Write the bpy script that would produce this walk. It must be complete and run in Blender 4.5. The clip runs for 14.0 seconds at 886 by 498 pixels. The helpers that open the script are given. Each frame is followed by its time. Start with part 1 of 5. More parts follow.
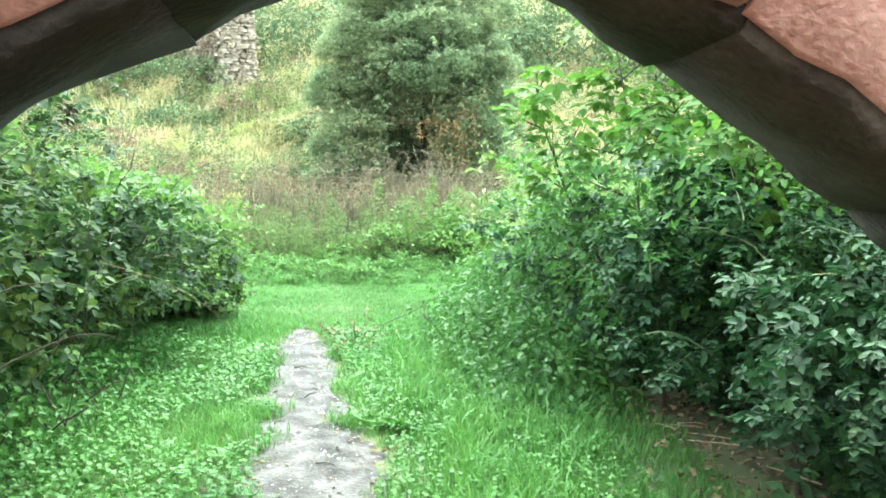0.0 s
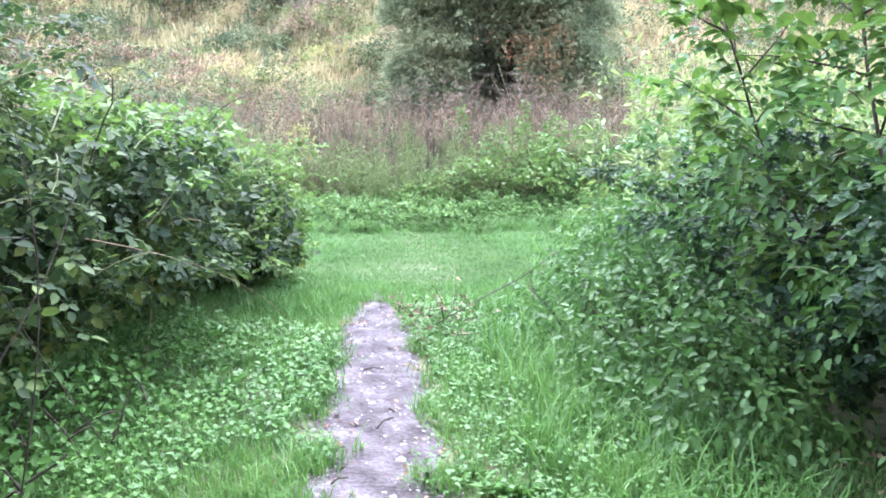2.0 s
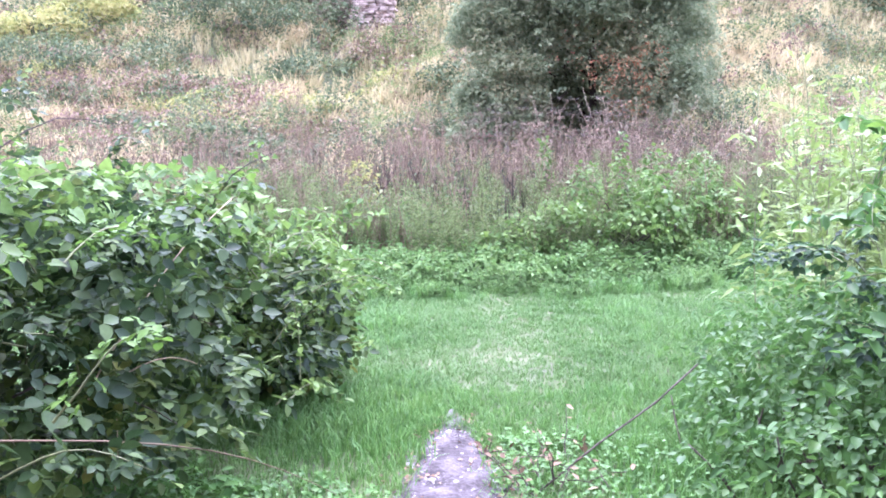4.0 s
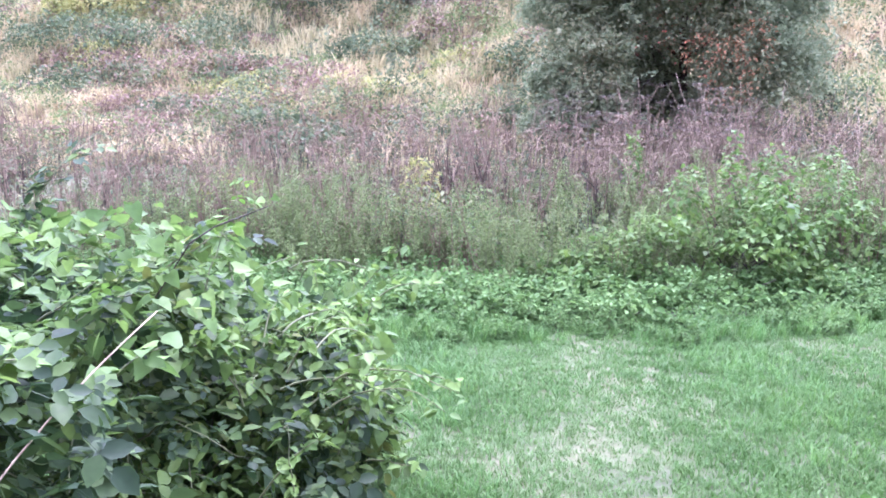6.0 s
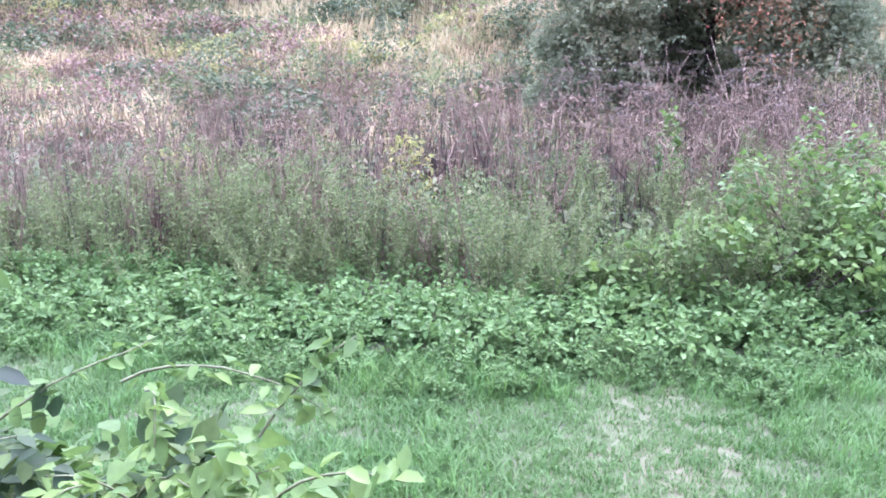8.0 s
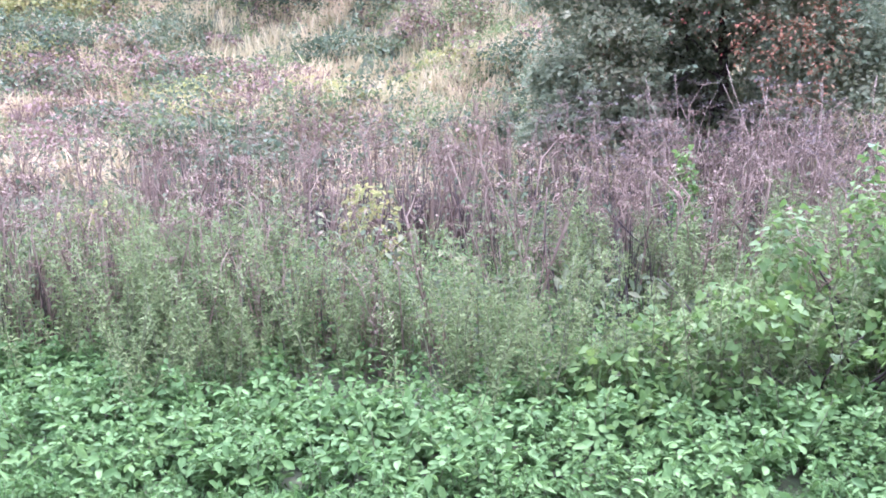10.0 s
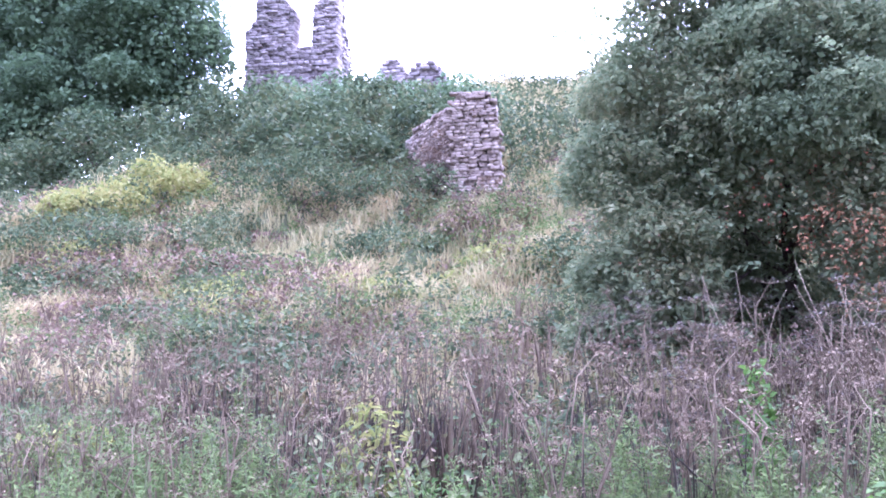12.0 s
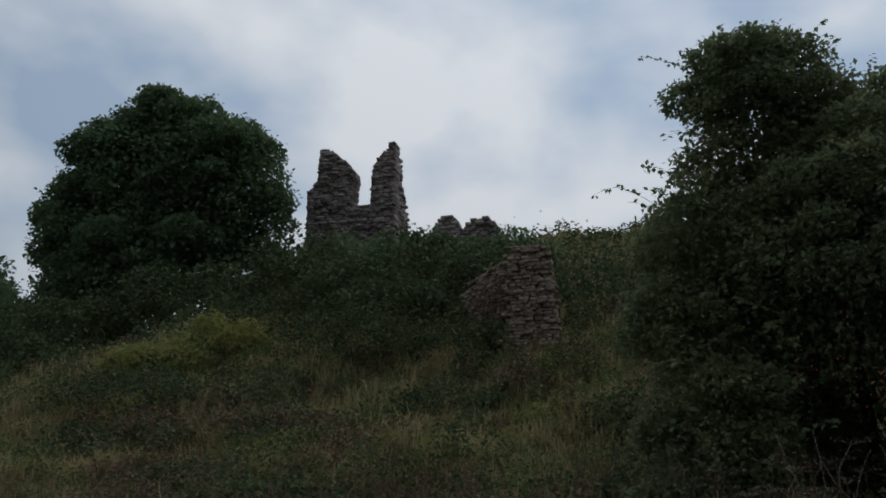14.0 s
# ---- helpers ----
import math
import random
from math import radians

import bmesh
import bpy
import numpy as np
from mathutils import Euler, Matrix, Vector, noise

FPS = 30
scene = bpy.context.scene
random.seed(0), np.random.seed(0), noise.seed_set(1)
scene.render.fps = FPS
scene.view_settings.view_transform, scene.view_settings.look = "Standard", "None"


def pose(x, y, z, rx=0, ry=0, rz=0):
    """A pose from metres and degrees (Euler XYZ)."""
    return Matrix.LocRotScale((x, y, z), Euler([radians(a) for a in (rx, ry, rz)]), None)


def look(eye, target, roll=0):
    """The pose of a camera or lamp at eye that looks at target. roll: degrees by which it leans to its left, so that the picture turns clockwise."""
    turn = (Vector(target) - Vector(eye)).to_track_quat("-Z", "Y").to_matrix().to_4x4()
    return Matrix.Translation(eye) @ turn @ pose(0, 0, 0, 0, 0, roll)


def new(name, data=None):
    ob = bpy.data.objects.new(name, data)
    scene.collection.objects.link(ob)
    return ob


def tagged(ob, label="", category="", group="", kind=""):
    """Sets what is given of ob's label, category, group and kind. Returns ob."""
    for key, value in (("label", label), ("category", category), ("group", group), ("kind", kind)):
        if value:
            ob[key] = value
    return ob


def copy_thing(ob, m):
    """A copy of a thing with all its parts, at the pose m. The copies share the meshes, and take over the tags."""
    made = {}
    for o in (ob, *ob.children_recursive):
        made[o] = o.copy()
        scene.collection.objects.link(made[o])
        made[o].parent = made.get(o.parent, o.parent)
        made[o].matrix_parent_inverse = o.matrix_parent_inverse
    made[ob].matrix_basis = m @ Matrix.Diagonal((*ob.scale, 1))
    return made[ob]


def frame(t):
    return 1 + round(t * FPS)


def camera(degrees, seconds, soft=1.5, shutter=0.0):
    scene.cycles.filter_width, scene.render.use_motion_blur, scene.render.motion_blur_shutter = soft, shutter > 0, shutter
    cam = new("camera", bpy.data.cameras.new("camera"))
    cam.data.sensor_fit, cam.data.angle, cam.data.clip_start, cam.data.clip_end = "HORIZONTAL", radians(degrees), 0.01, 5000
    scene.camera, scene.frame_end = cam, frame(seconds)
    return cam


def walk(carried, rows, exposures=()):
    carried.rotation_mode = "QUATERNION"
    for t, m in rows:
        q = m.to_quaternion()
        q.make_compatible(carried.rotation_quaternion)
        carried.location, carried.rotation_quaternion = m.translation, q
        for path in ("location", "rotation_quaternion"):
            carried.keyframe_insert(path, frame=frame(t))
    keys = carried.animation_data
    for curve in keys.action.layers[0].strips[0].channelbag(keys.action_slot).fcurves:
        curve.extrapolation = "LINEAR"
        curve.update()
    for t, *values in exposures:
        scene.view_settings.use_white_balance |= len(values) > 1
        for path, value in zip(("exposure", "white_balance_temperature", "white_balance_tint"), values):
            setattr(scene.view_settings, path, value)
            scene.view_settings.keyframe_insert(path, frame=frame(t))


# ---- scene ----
cam = camera(56.38, 14.0, soft=1.8)
PATH = [
    (0.0, look((0.149, 2.521, 1.212), (0.759, 6.461, 0.899), 1.26)),
    (0.5, look((0.114, 2.851, 1.239), (0.449, 6.812, 0.793), 0.85)),
    (1.0, look((0.172, 3.244, 1.246), (0.516, 7.193, 0.707), 0.51)),
    (1.5, look((0.208, 3.569, 1.259), (0.455, 7.512, 0.633), 0.45)),
    (2.0, look((0.164, 4.034, 1.250), (0.404, 7.969, 0.575), 0.46)),
    (2.5, look((0.162, 4.429, 1.292), (0.343, 8.378, 0.680), 0.20)),
    (3.0, look((0.185, 4.837, 1.383), (0.254, 8.797, 0.824), -0.17)),
    (3.2, look((0.160, 5.005, 1.369), (0.201, 8.969, 0.833), -0.16)),
    (5.3, look((0.050, 6.350, 1.488), (-0.244, 10.280, 0.799), -0.31)),
    (5.5, look((0.030, 6.521, 1.482), (-0.278, 10.449, 0.791), 0.15)),
    (6.0, look((0.013, 6.897, 1.565), (-0.384, 10.817, 0.877), -0.17)),
    (6.5, look((-0.102, 7.290, 1.549), (-0.505, 11.212, 0.874), 0.35)),
    (7.0, look((-0.142, 7.658, 1.522), (-0.533, 11.579, 0.836), -0.51)),
    (7.5, look((-0.138, 8.056, 1.556), (-0.553, 11.951, 0.743), -0.82)),
    (8.0, look((-0.132, 8.483, 1.530), (-0.496, 12.381, 0.708), 0.40)),
    (8.5, look((-0.048, 8.843, 1.525), (-0.406, 12.773, 0.871), 0.13)),
    (8.7, look((-0.025, 8.974, 1.552), (-0.402, 12.901, 0.888), -0.15)),
    (10.8, look((0.054, 10.250, 1.464), (-0.401, 14.182, 0.888), -0.55)),
    (11.0, look((0.054, 10.369, 1.468), (-0.424, 14.301, 0.910), -0.63)),
    (11.5, look((0.129, 10.631, 1.508), (-0.414, 14.579, 1.155), -0.74)),
    (12.0, look((0.196, 10.756, 1.587), (-0.492, 14.685, 1.882), -0.58)),
    (12.5, look((0.217, 10.833, 1.616), (-0.525, 14.708, 2.273), -0.35)),
    (13.0, look((0.224, 10.865, 1.626), (-0.584, 14.668, 2.563), -0.28)),
    (13.5, look((0.198, 10.863, 1.626), (-0.674, 14.629, 2.654), -0.23)),
    (14.0, look((0.183, 10.869, 1.615), (-0.737, 14.625, 2.641), -0.32)),
]
EXPOSURES = [
    (0.0, 3.78, 6250, -15), (1.0, 3.54, 6050, 7), (2.0, 3.55, 5600, 26), (3.0, 3.58, 5480, 36), (5.5, 3.44, 5340, 47), (8.5, 3.3, 5260, 48),
    (11.0, 3.5, 5180, 48), (11.7, 3.46, 5050, 46), (12.0, 3.1, 5000, 46), (12.5, 2.2, 5300, 40), (13.0, 0.62, 5950, 27), (13.4, -0.42, 6300, 23),
    (13.6, -0.88, 6350, 14), (14.0, -1.06, 6300, 7),
]
walk(cam, PATH, EXPOSURES)

# ---- world and sun ----
SUN_EL, SUN_AZ = radians(62), radians(10)  # high and veiled, over the hill ahead
world = bpy.data.worlds.new("sky")
scene.world = world
world.use_nodes = True
wn, wl = world.node_tree.nodes, world.node_tree.links
wn.clear()
w_out = wn.new("ShaderNodeOutputWorld")
w_bg = wn.new("ShaderNodeBackground")
w_sky = wn.new("ShaderNodeTexSky")
w_sky.sky_type, w_sky.sun_disc = "NISHITA", False
w_sky.sun_elevation, w_sky.sun_rotation = SUN_EL, SUN_AZ
w_co = wn.new("ShaderNodeTexCoord")
w_map = wn.new("ShaderNodeMapping")
w_map.inputs["Scale"].default_value = (2.1, 2.1, 3.2)
w_map.inputs["Location"].default_value = (0.35, 0.1, 0.55)
w_noise = wn.new("ShaderNodeTexNoise")
w_noise.inputs["Scale"].default_value, w_noise.inputs["Detail"].default_value = 2.2, 5.0
w_noise.inputs["Roughness"].default_value = 0.42
w_ramp = wn.new("ShaderNodeValToRGB")
w_ramp.color_ramp.elements[0].position, w_ramp.color_ramp.elements[1].position = 0.385, 0.64
w_mix = wn.new("ShaderNodeMix")
w_mix.data_type = "RGBA"
w_mix.inputs[7].default_value = (7.8, 7.95, 8.4, 1)
w_haze = wn.new("ShaderNodeMix")
w_haze.data_type = "RGBA"
w_haze.inputs[0].default_value = 0.62
w_haze.inputs[7].default_value = (4.6, 5.5, 6.6, 1)
w_bg.inputs["Strength"].default_value = 0.12
wl.new(w_co.outputs["Generated"], w_map.inputs["Vector"])
wl.new(w_map.outputs["Vector"], w_noise.inputs["Vector"])
wl.new(w_noise.outputs["Fac"], w_ramp.inputs["Fac"])
wl.new(w_sky.outputs["Color"], w_haze.inputs[6])
wl.new(w_haze.outputs[2], w_mix.inputs[6])
wl.new(w_ramp.outputs["Color"], w_mix.inputs[0])
w_dot = wn.new("ShaderNodeVectorMath")
w_dot.operation = "DOT_PRODUCT"
w_dot.inputs[1].default_value = (math.sin(SUN_AZ) * math.cos(SUN_EL), math.cos(SUN_AZ) * math.cos(SUN_EL), math.sin(SUN_EL))
w_glow = wn.new("ShaderNodeMapRange")
w_glow.inputs["From Min"].default_value, w_glow.inputs["From Max"].default_value = 0.0, 1.0
w_glow.inputs["To Min"].default_value, w_glow.inputs["To Max"].default_value = 0.75, 1.7
w_mul = wn.new("ShaderNodeVectorMath")
w_mul.operation = "SCALE"
wl.new(w_co.outputs["Generated"], w_dot.inputs[0])
wl.new(w_dot.outputs["Value"], w_glow.inputs["Value"])
wl.new(w_mix.outputs[2], w_mul.inputs[0])
wl.new(w_glow.outputs["Result"], w_mul.inputs["Scale"])
wl.new(w_mul.outputs["Vector"], w_bg.inputs["Color"])
wl.new(w_bg.outputs[0], w_out.inputs["Surface"])

sun = new("sun", bpy.data.lights.new("sun", "SUN"))
sun.data.energy, sun.data.angle, sun.data.color = 1.3, radians(24), (1.0, 0.95, 0.88)
sun.matrix_basis = look((0, 0, 50), Vector((0, 0, 50)) - Vector((math.sin(SUN_AZ) * math.cos(SUN_EL), math.cos(SUN_AZ) * math.cos(SUN_EL), math.sin(SUN_EL))))

# ---- materials ----
R = np.random.default_rng(7)


def material(name):
    m = bpy.data.materials.new(name)
    m.use_nodes = True
    n, l = m.node_tree.nodes, m.node_tree.links
    n.clear()
    return m, n, l, n.new("ShaderNodeOutputMaterial")


def ramp(n, stops):
    r = n.new("ShaderNodeValToRGB")
    e = r.color_ramp.elements
    while len(e) < len(stops):
        e.new(0.5)
    for i, (p, c) in enumerate(stops):
        e[i].position, e[i].color = p, (*c, 1)
    return r


def leafy(name, colours, through_light=0.35, rough=0.5, patch=1.2, gloss=0.4):
    """Foliage: each leaf takes its own colour, larger patches drift, light passes through."""
    m, n, l, out = material(name)
    geo, co = n.new("ShaderNodeNewGeometry"), n.new("ShaderNodeTexCoord")
    big, fine = n.new("ShaderNodeTexNoise"), n.new("ShaderNodeTexNoise")
    big.inputs["Scale"].default_value, fine.inputs["Scale"].default_value = patch, 60
    big.inputs["Detail"].default_value = 3
    l.new(co.outputs["Object"], big.inputs["Vector"])
    l.new(co.outputs["Object"], fine.inputs["Vector"])
    add = n.new("ShaderNodeMath")
    add.operation, add.inputs[1].default_value = "MULTIPLY_ADD", 0.5
    sub = n.new("ShaderNodeMath")
    sub.operation, sub.inputs[1].default_value, sub.inputs[2].default_value = "MULTIPLY_ADD", 1.1, -0.30
    l.new(big.outputs["Fac"], sub.inputs[0])
    l.new(geo.outputs["Random Per Island"], add.inputs[0])
    l.new(sub.outputs[0], add.inputs[2])
    k = len(colours) - 1
    r = ramp(n, [(i / k, c) for i, c in enumerate(colours)])
    l.new(add.outputs[0], r.inputs["Fac"])
    vein = n.new("ShaderNodeMix")
    vein.data_type, vein.blend_type = "RGBA", "MULTIPLY"
    vein.inputs[0].default_value = 0.5
    fr = ramp(n, [(0.25, (0.62, 0.62, 0.6)), (0.7, (1.15, 1.15, 1.1))])
    l.new(fine.outputs["Fac"], fr.inputs["Fac"])
    l.new(r.outputs["Color"], vein.inputs[6])
    l.new(fr.outputs["Color"], vein.inputs[7])
    p, t, mix = n.new("ShaderNodeBsdfPrincipled"), n.new("ShaderNodeBsdfTranslucent"), n.new("ShaderNodeMixShader")
    p.inputs["Roughness"].default_value = rough
    p.inputs["Specular IOR Level"].default_value = gloss
    l.new(vein.outputs[2], p.inputs["Base Color"])
    l.new(vein.outputs[2], t.inputs["Color"])
    mix.inputs[0].default_value = through_light
    l.new(p.outputs[0], mix.inputs[1])
    l.new(t.outputs[0], mix.inputs[2])
    l.new(mix.outputs[0], out.inputs["Surface"])
    return m


def rough_solid(name, stops, scale=8.0, rough=0.9, bump=0.4, fine=60.0, stretch=(1, 1, 1), per_piece=0.0, bump_dist=0.02):
    """Earth, stone, bark: two scales of colour and relief; per_piece drifts the tone from stone to stone."""
    m, n, l, out = material(name)
    co, mp = n.new("ShaderNodeTexCoord"), n.new("ShaderNodeMapping")
    mp.inputs["Scale"].default_value = stretch
    a, b = n.new("ShaderNodeTexNoise"), n.new("ShaderNodeTexNoise")
    a.inputs["Scale"].default_value, b.inputs["Scale"].default_value = scale, fine
    a.inputs["Detail"].default_value, b.inputs["Detail"].default_value = 5, 4
    l.new(co.outputs["Object"], mp.inputs["Vector"])
    l.new(mp.outputs["Vector"], a.inputs["Vector"])
    l.new(mp.outputs["Vector"], b.inputs["Vector"])
    s = n.new("ShaderNodeMath")
    s.operation, s.inputs[1].default_value = "MULTIPLY_ADD", 0.45
    h = n.new("ShaderNodeMath")
    h.operation, h.inputs[1].default_value, h.inputs[2].default_value = "MULTIPLY_ADD", 0.9, -0.17
    l.new(a.outputs["Fac"], h.inputs[0])
    l.new(b.outputs["Fac"], s.inputs[0])
    l.new(h.outputs[0], s.inputs[2])
    fac = s.outputs[0]
    if per_piece:
        oi_, geo, ad = n.new("ShaderNodeObjectInfo"), n.new("ShaderNodeNewGeometry"), n.new("ShaderNodeMath")
        both = n.new("ShaderNodeMath")
        both.operation = "ADD"
        fr = n.new("ShaderNodeMath")
        fr.operation = "FRACT"
        l.new(oi_.outputs["Random"], both.inputs[0])
        l.new(geo.outputs["Random Per Island"], both.inputs[1])
        l.new(both.outputs[0], fr.inputs[0])
        ad.operation, ad.inputs[1].default_value = "MULTIPLY_ADD", per_piece
        l.new(fr.outputs[0], ad.inputs[0])
        l.new(fac, ad.inputs[2])
        ad2 = n.new("ShaderNodeMath")
        ad2.operation, ad2.inputs[1].default_value = "SUBTRACT", per_piece / 2
        l.new(ad.outputs[0], ad2.inputs[0])
        fac = ad2.outputs[0]
    r = ramp(n, stops)
    l.new(fac, r.inputs["Fac"])
    p, bp = n.new("ShaderNodeBsdfPrincipled"), n.new("ShaderNodeBump")
    p.inputs["Roughness"].default_value = rough
    p.inputs["Specular IOR Level"].default_value = 0.25
    bp.inputs["Strength"].default_value, bp.inputs["Distance"].default_value = bump, bump_dist
    l.new(s.outputs[0], bp.inputs["Height"])
    l.new(r.outputs["Color"], p.inputs["Base Color"])
    l.new(bp.outputs["Normal"], p.inputs["Normal"])
    l.new(p.outputs[0], out.inputs["Surface"])
    return m


M_EARTH = rough_solid("earth", [(0.25, (0.032, 0.04, 0.018)), (0.5, (0.056, 0.066, 0.028)), (0.75, (0.085, 0.08, 0.042))], 1.2, 0.95, 0.8, 25)
M_GRAVEL = rough_solid("gravel_dirt", [(0.25, (0.012, 0.0095, 0.0085)), (0.42, (0.031, 0.026, 0.024)), (0.58, (0.062, 0.054, 0.052)), (0.78, (0.11, 0.1, 0.099))], 7, 0.95, 1.0, 60)
M_PEBBLE = rough_solid("pebble", [(0.2, (0.04, 0.035, 0.032)), (0.5, (0.095, 0.085, 0.082)), (0.8, (0.2, 0.19, 0.18))], 20, 0.9, 0.3, 120, per_piece=0.8)
M_RED_STONE = rough_solid("red_sandstone", [(0.2, (0.15, 0.072, 0.056)), (0.5, (0.30, 0.15, 0.122)), (0.8, (0.44, 0.265, 0.215))], 5, 0.92, 0.6, 70, per_piece=0.35)
# near-black stone for the arch's underside: its shade is put into the colour
M_SOFFIT_SHADE = rough_solid("soffit_shade_stone", [(0.2, (0.009, 0.0065, 0.005)), (0.5, (0.021, 0.015, 0.011)), (0.8, (0.046, 0.036, 0.026))], 6, 0.9, 0.8, 60, per_piece=0.5)
M_RUBBLE = rough_solid("rubble_stone", [(0.15, (0.09, 0.068, 0.054)), (0.45, (0.205, 0.155, 0.12)), (0.8, (0.37, 0.30, 0.235))], 4, 0.95, 0.7, 40, per_piece=0.45, bump_dist=0.05)
M_MORTAR = rough_solid("old_mortar", [(0.2, (0.08, 0.065, 0.05)), (0.8, (0.26, 0.215, 0.17))], 5, 0.95, 0.9, 40)
M_TOWER = rough_solid("tower_stone", [(0.15, (0.11, 0.09, 0.085)), (0.5, (0.26, 0.215, 0.20)), (0.85, (0.43, 0.37, 0.34))], 1.5, 0.95, 0.5, 12, per_piece=0.45, bump_dist=0.05)
M_BARK = rough_solid("bark", [(0.2, (0.018, 0.014, 0.01)), (0.6, (0.05, 0.038, 0.028)), (0.9, (0.10, 0.08, 0.06))], 14, 0.95, 0.9, 80, (1, 1, 0.2))
M_STEM = rough_solid("green_stem", [(0.2, (0.05, 0.055, 0.025)), (0.8, (0.13, 0.15, 0.06))], 20, 0.7, 0.3, 90)
M_DRYSTEM = leafy("dry_stem", [(0.038, 0.028, 0.019), (0.10, 0.074, 0.050), (0.185, 0.142, 0.095), (0.30, 0.24, 0.155)], 0.1, 0.9, 0.5, 0.02)
M_CANE = rough_solid("dry_cane", [(0.2, (0.16, 0.115, 0.075)), (0.8, (0.42, 0.33, 0.22))], 20, 0.8, 0.3, 90)
M_LITTER = leafy("leaf_litter", [(0.05, 0.032, 0.02), (0.13, 0.085, 0.05), (0.24, 0.175, 0.11)], 0.1, 0.85, 2, 0.2)

M_LAWN = leafy("lawn_blades", [(0.026, 0.076, 0.012), (0.053, 0.122, 0.025), (0.086, 0.162, 0.043), (0.128, 0.198, 0.082)], 0.35, 0.55, 0.9, 0.2)
M_VERGE = leafy("verge_blades", [(0.034, 0.100, 0.016), (0.060, 0.148, 0.028), (0.095, 0.200, 0.042), (0.145, 0.245, 0.07)], 0.35, 0.5, 1.1, 0.25)
M_COVER = leafy("low_leaves", [(0.029, 0.082, 0.015), (0.052, 0.132, 0.024), (0.09, 0.19, 0.038)], 0.32, 0.5, 1.5, 0.2)
M_BRAMBLE = leafy("bramble_leaves", [(0.008, 0.018, 0.007), (0.016, 0.035, 0.012), (0.032, 0.060, 0.017), (0.072, 0.115, 0.025), (0.18, 0.19, 0.042)], 0.38, 0.55, 1.6, 0.14)
M_BIND = leafy("bindweed_leaves", [(0.042, 0.085, 0.020), (0.078, 0.142, 0.031), (0.145, 0.225, 0.05)], 0.42, 0.55, 2.0, 0.16)
M_ELDER = leafy("elder_leaves", [(0.038, 0.080, 0.014), (0.068, 0.135, 0.022), (0.12, 0.205, 0.035)], 0.46, 0.55, 1.4, 0.16)
M_YOUNG = leafy("young_rose_leaves", [(0.024, 0.064, 0.015), (0.048, 0.112, 0.024), (0.09, 0.178, 0.038)], 0.42, 0.5, 1.4, 0.2)
M_DOG = leafy("rose_leaves", [(0.007, 0.020, 0.008), (0.016, 0.042, 0.015), (0.044, 0.094, 0.030)], 0.34, 0.55, 1.4, 0.16)
M_NETTLE = leafy("nettle_leaves", [(0.040, 0.088, 0.021), (0.080, 0.152, 0.040), (0.135, 0.218, 0.064)], 0.38, 0.6, 1.2, 0.12)
M_MUG = leafy("mugwort_leaves", [(0.044, 0.070, 0.024), (0.084, 0.122, 0.041), (0.132, 0.170, 0.062), (0.195, 0.198, 0.095)], 0.34, 0.75, 1.5, 0.05)
M_PALE = leafy("willowherb_leaves", [(0.085, 0.14, 0.034), (0.14, 0.205, 0.052), (0.20, 0.265, 0.08)], 0.42, 0.55, 1.5, 0.2)
M_SLOPE = leafy("slope_grass", [(0.15, 0.152, 0.075), (0.26, 0.245, 0.122), (0.385, 0.325, 0.175), (0.52, 0.43, 0.255)], 0.35, 0.75, 0.35, 0.06)
M_STRAW = leafy("straw_grass", [(0.26, 0.205, 0.115), (0.385, 0.31, 0.17), (0.50, 0.41, 0.24)], 0.3, 0.8, 0.5, 0.06)
M_BRIAR = leafy("dark_briar_leaves", [(0.026, 0.040, 0.022), (0.050, 0.074, 0.036), (0.086, 0.112, 0.052), (0.15, 0.13, 0.072)], 0.26, 0.7, 0.8, 0.06)
M_SCRUB = leafy("scrub_leaves", [(0.030, 0.047, 0.026), (0.062, 0.088, 0.044), (0.11, 0.135, 0.064), (0.20, 0.18, 0.095)], 0.28, 0.72, 0.4, 0.06)
M_RUST = leafy("rusty_bramble", [(0.075, 0.053, 0.040), (0.14, 0.098, 0.072), (0.205, 0.145, 0.104), (0.165, 0.145, 0.078)], 0.2, 0.8, 0.5, 0.04)
M_THORN = leafy("hawthorn_leaves", [(0.075, 0.102, 0.056), (0.14, 0.178, 0.094), (0.215, 0.245, 0.132), (0.29, 0.27, 0.148)], 0.5, 0.7, 0.9, 0.06)
M_BERRY = leafy("red_berries", [(0.16, 0.025, 0.015), (0.27, 0.045, 0.025), (0.32, 0.10, 0.04)], 0.0, 0.4, 2, 0.4)
M_ROWAN = leafy("rusty_leaves", [(0.13, 0.06, 0.035), (0.22, 0.10, 0.05), (0.29, 0.165, 0.08), (0.13, 0.125, 0.06)], 0.25, 0.7, 2, 0.1)
M_SEED = leafy("pale_seeds", [(0.06, 0.050, 0.040), (0.105, 0.09, 0.073), (0.16, 0.14, 0.116)], 0.15, 0.9, 2, 0.02)
M_YELLOW = leafy("yellowing_leaves", [(0.12, 0.145, 0.045), (0.185, 0.205, 0.064), (0.26, 0.25, 0.086), (0.30, 0.235, 0.105)], 0.42, 0.65, 0.6, 0.08)
M_TREE = leafy("broad_tree_leaves", [(0.06, 0.096, 0.05), (0.105, 0.158, 0.078), (0.155, 0.215, 0.105)], 0.42, 0.6, 0.3, 0.2)

# ---- mesh tools ----


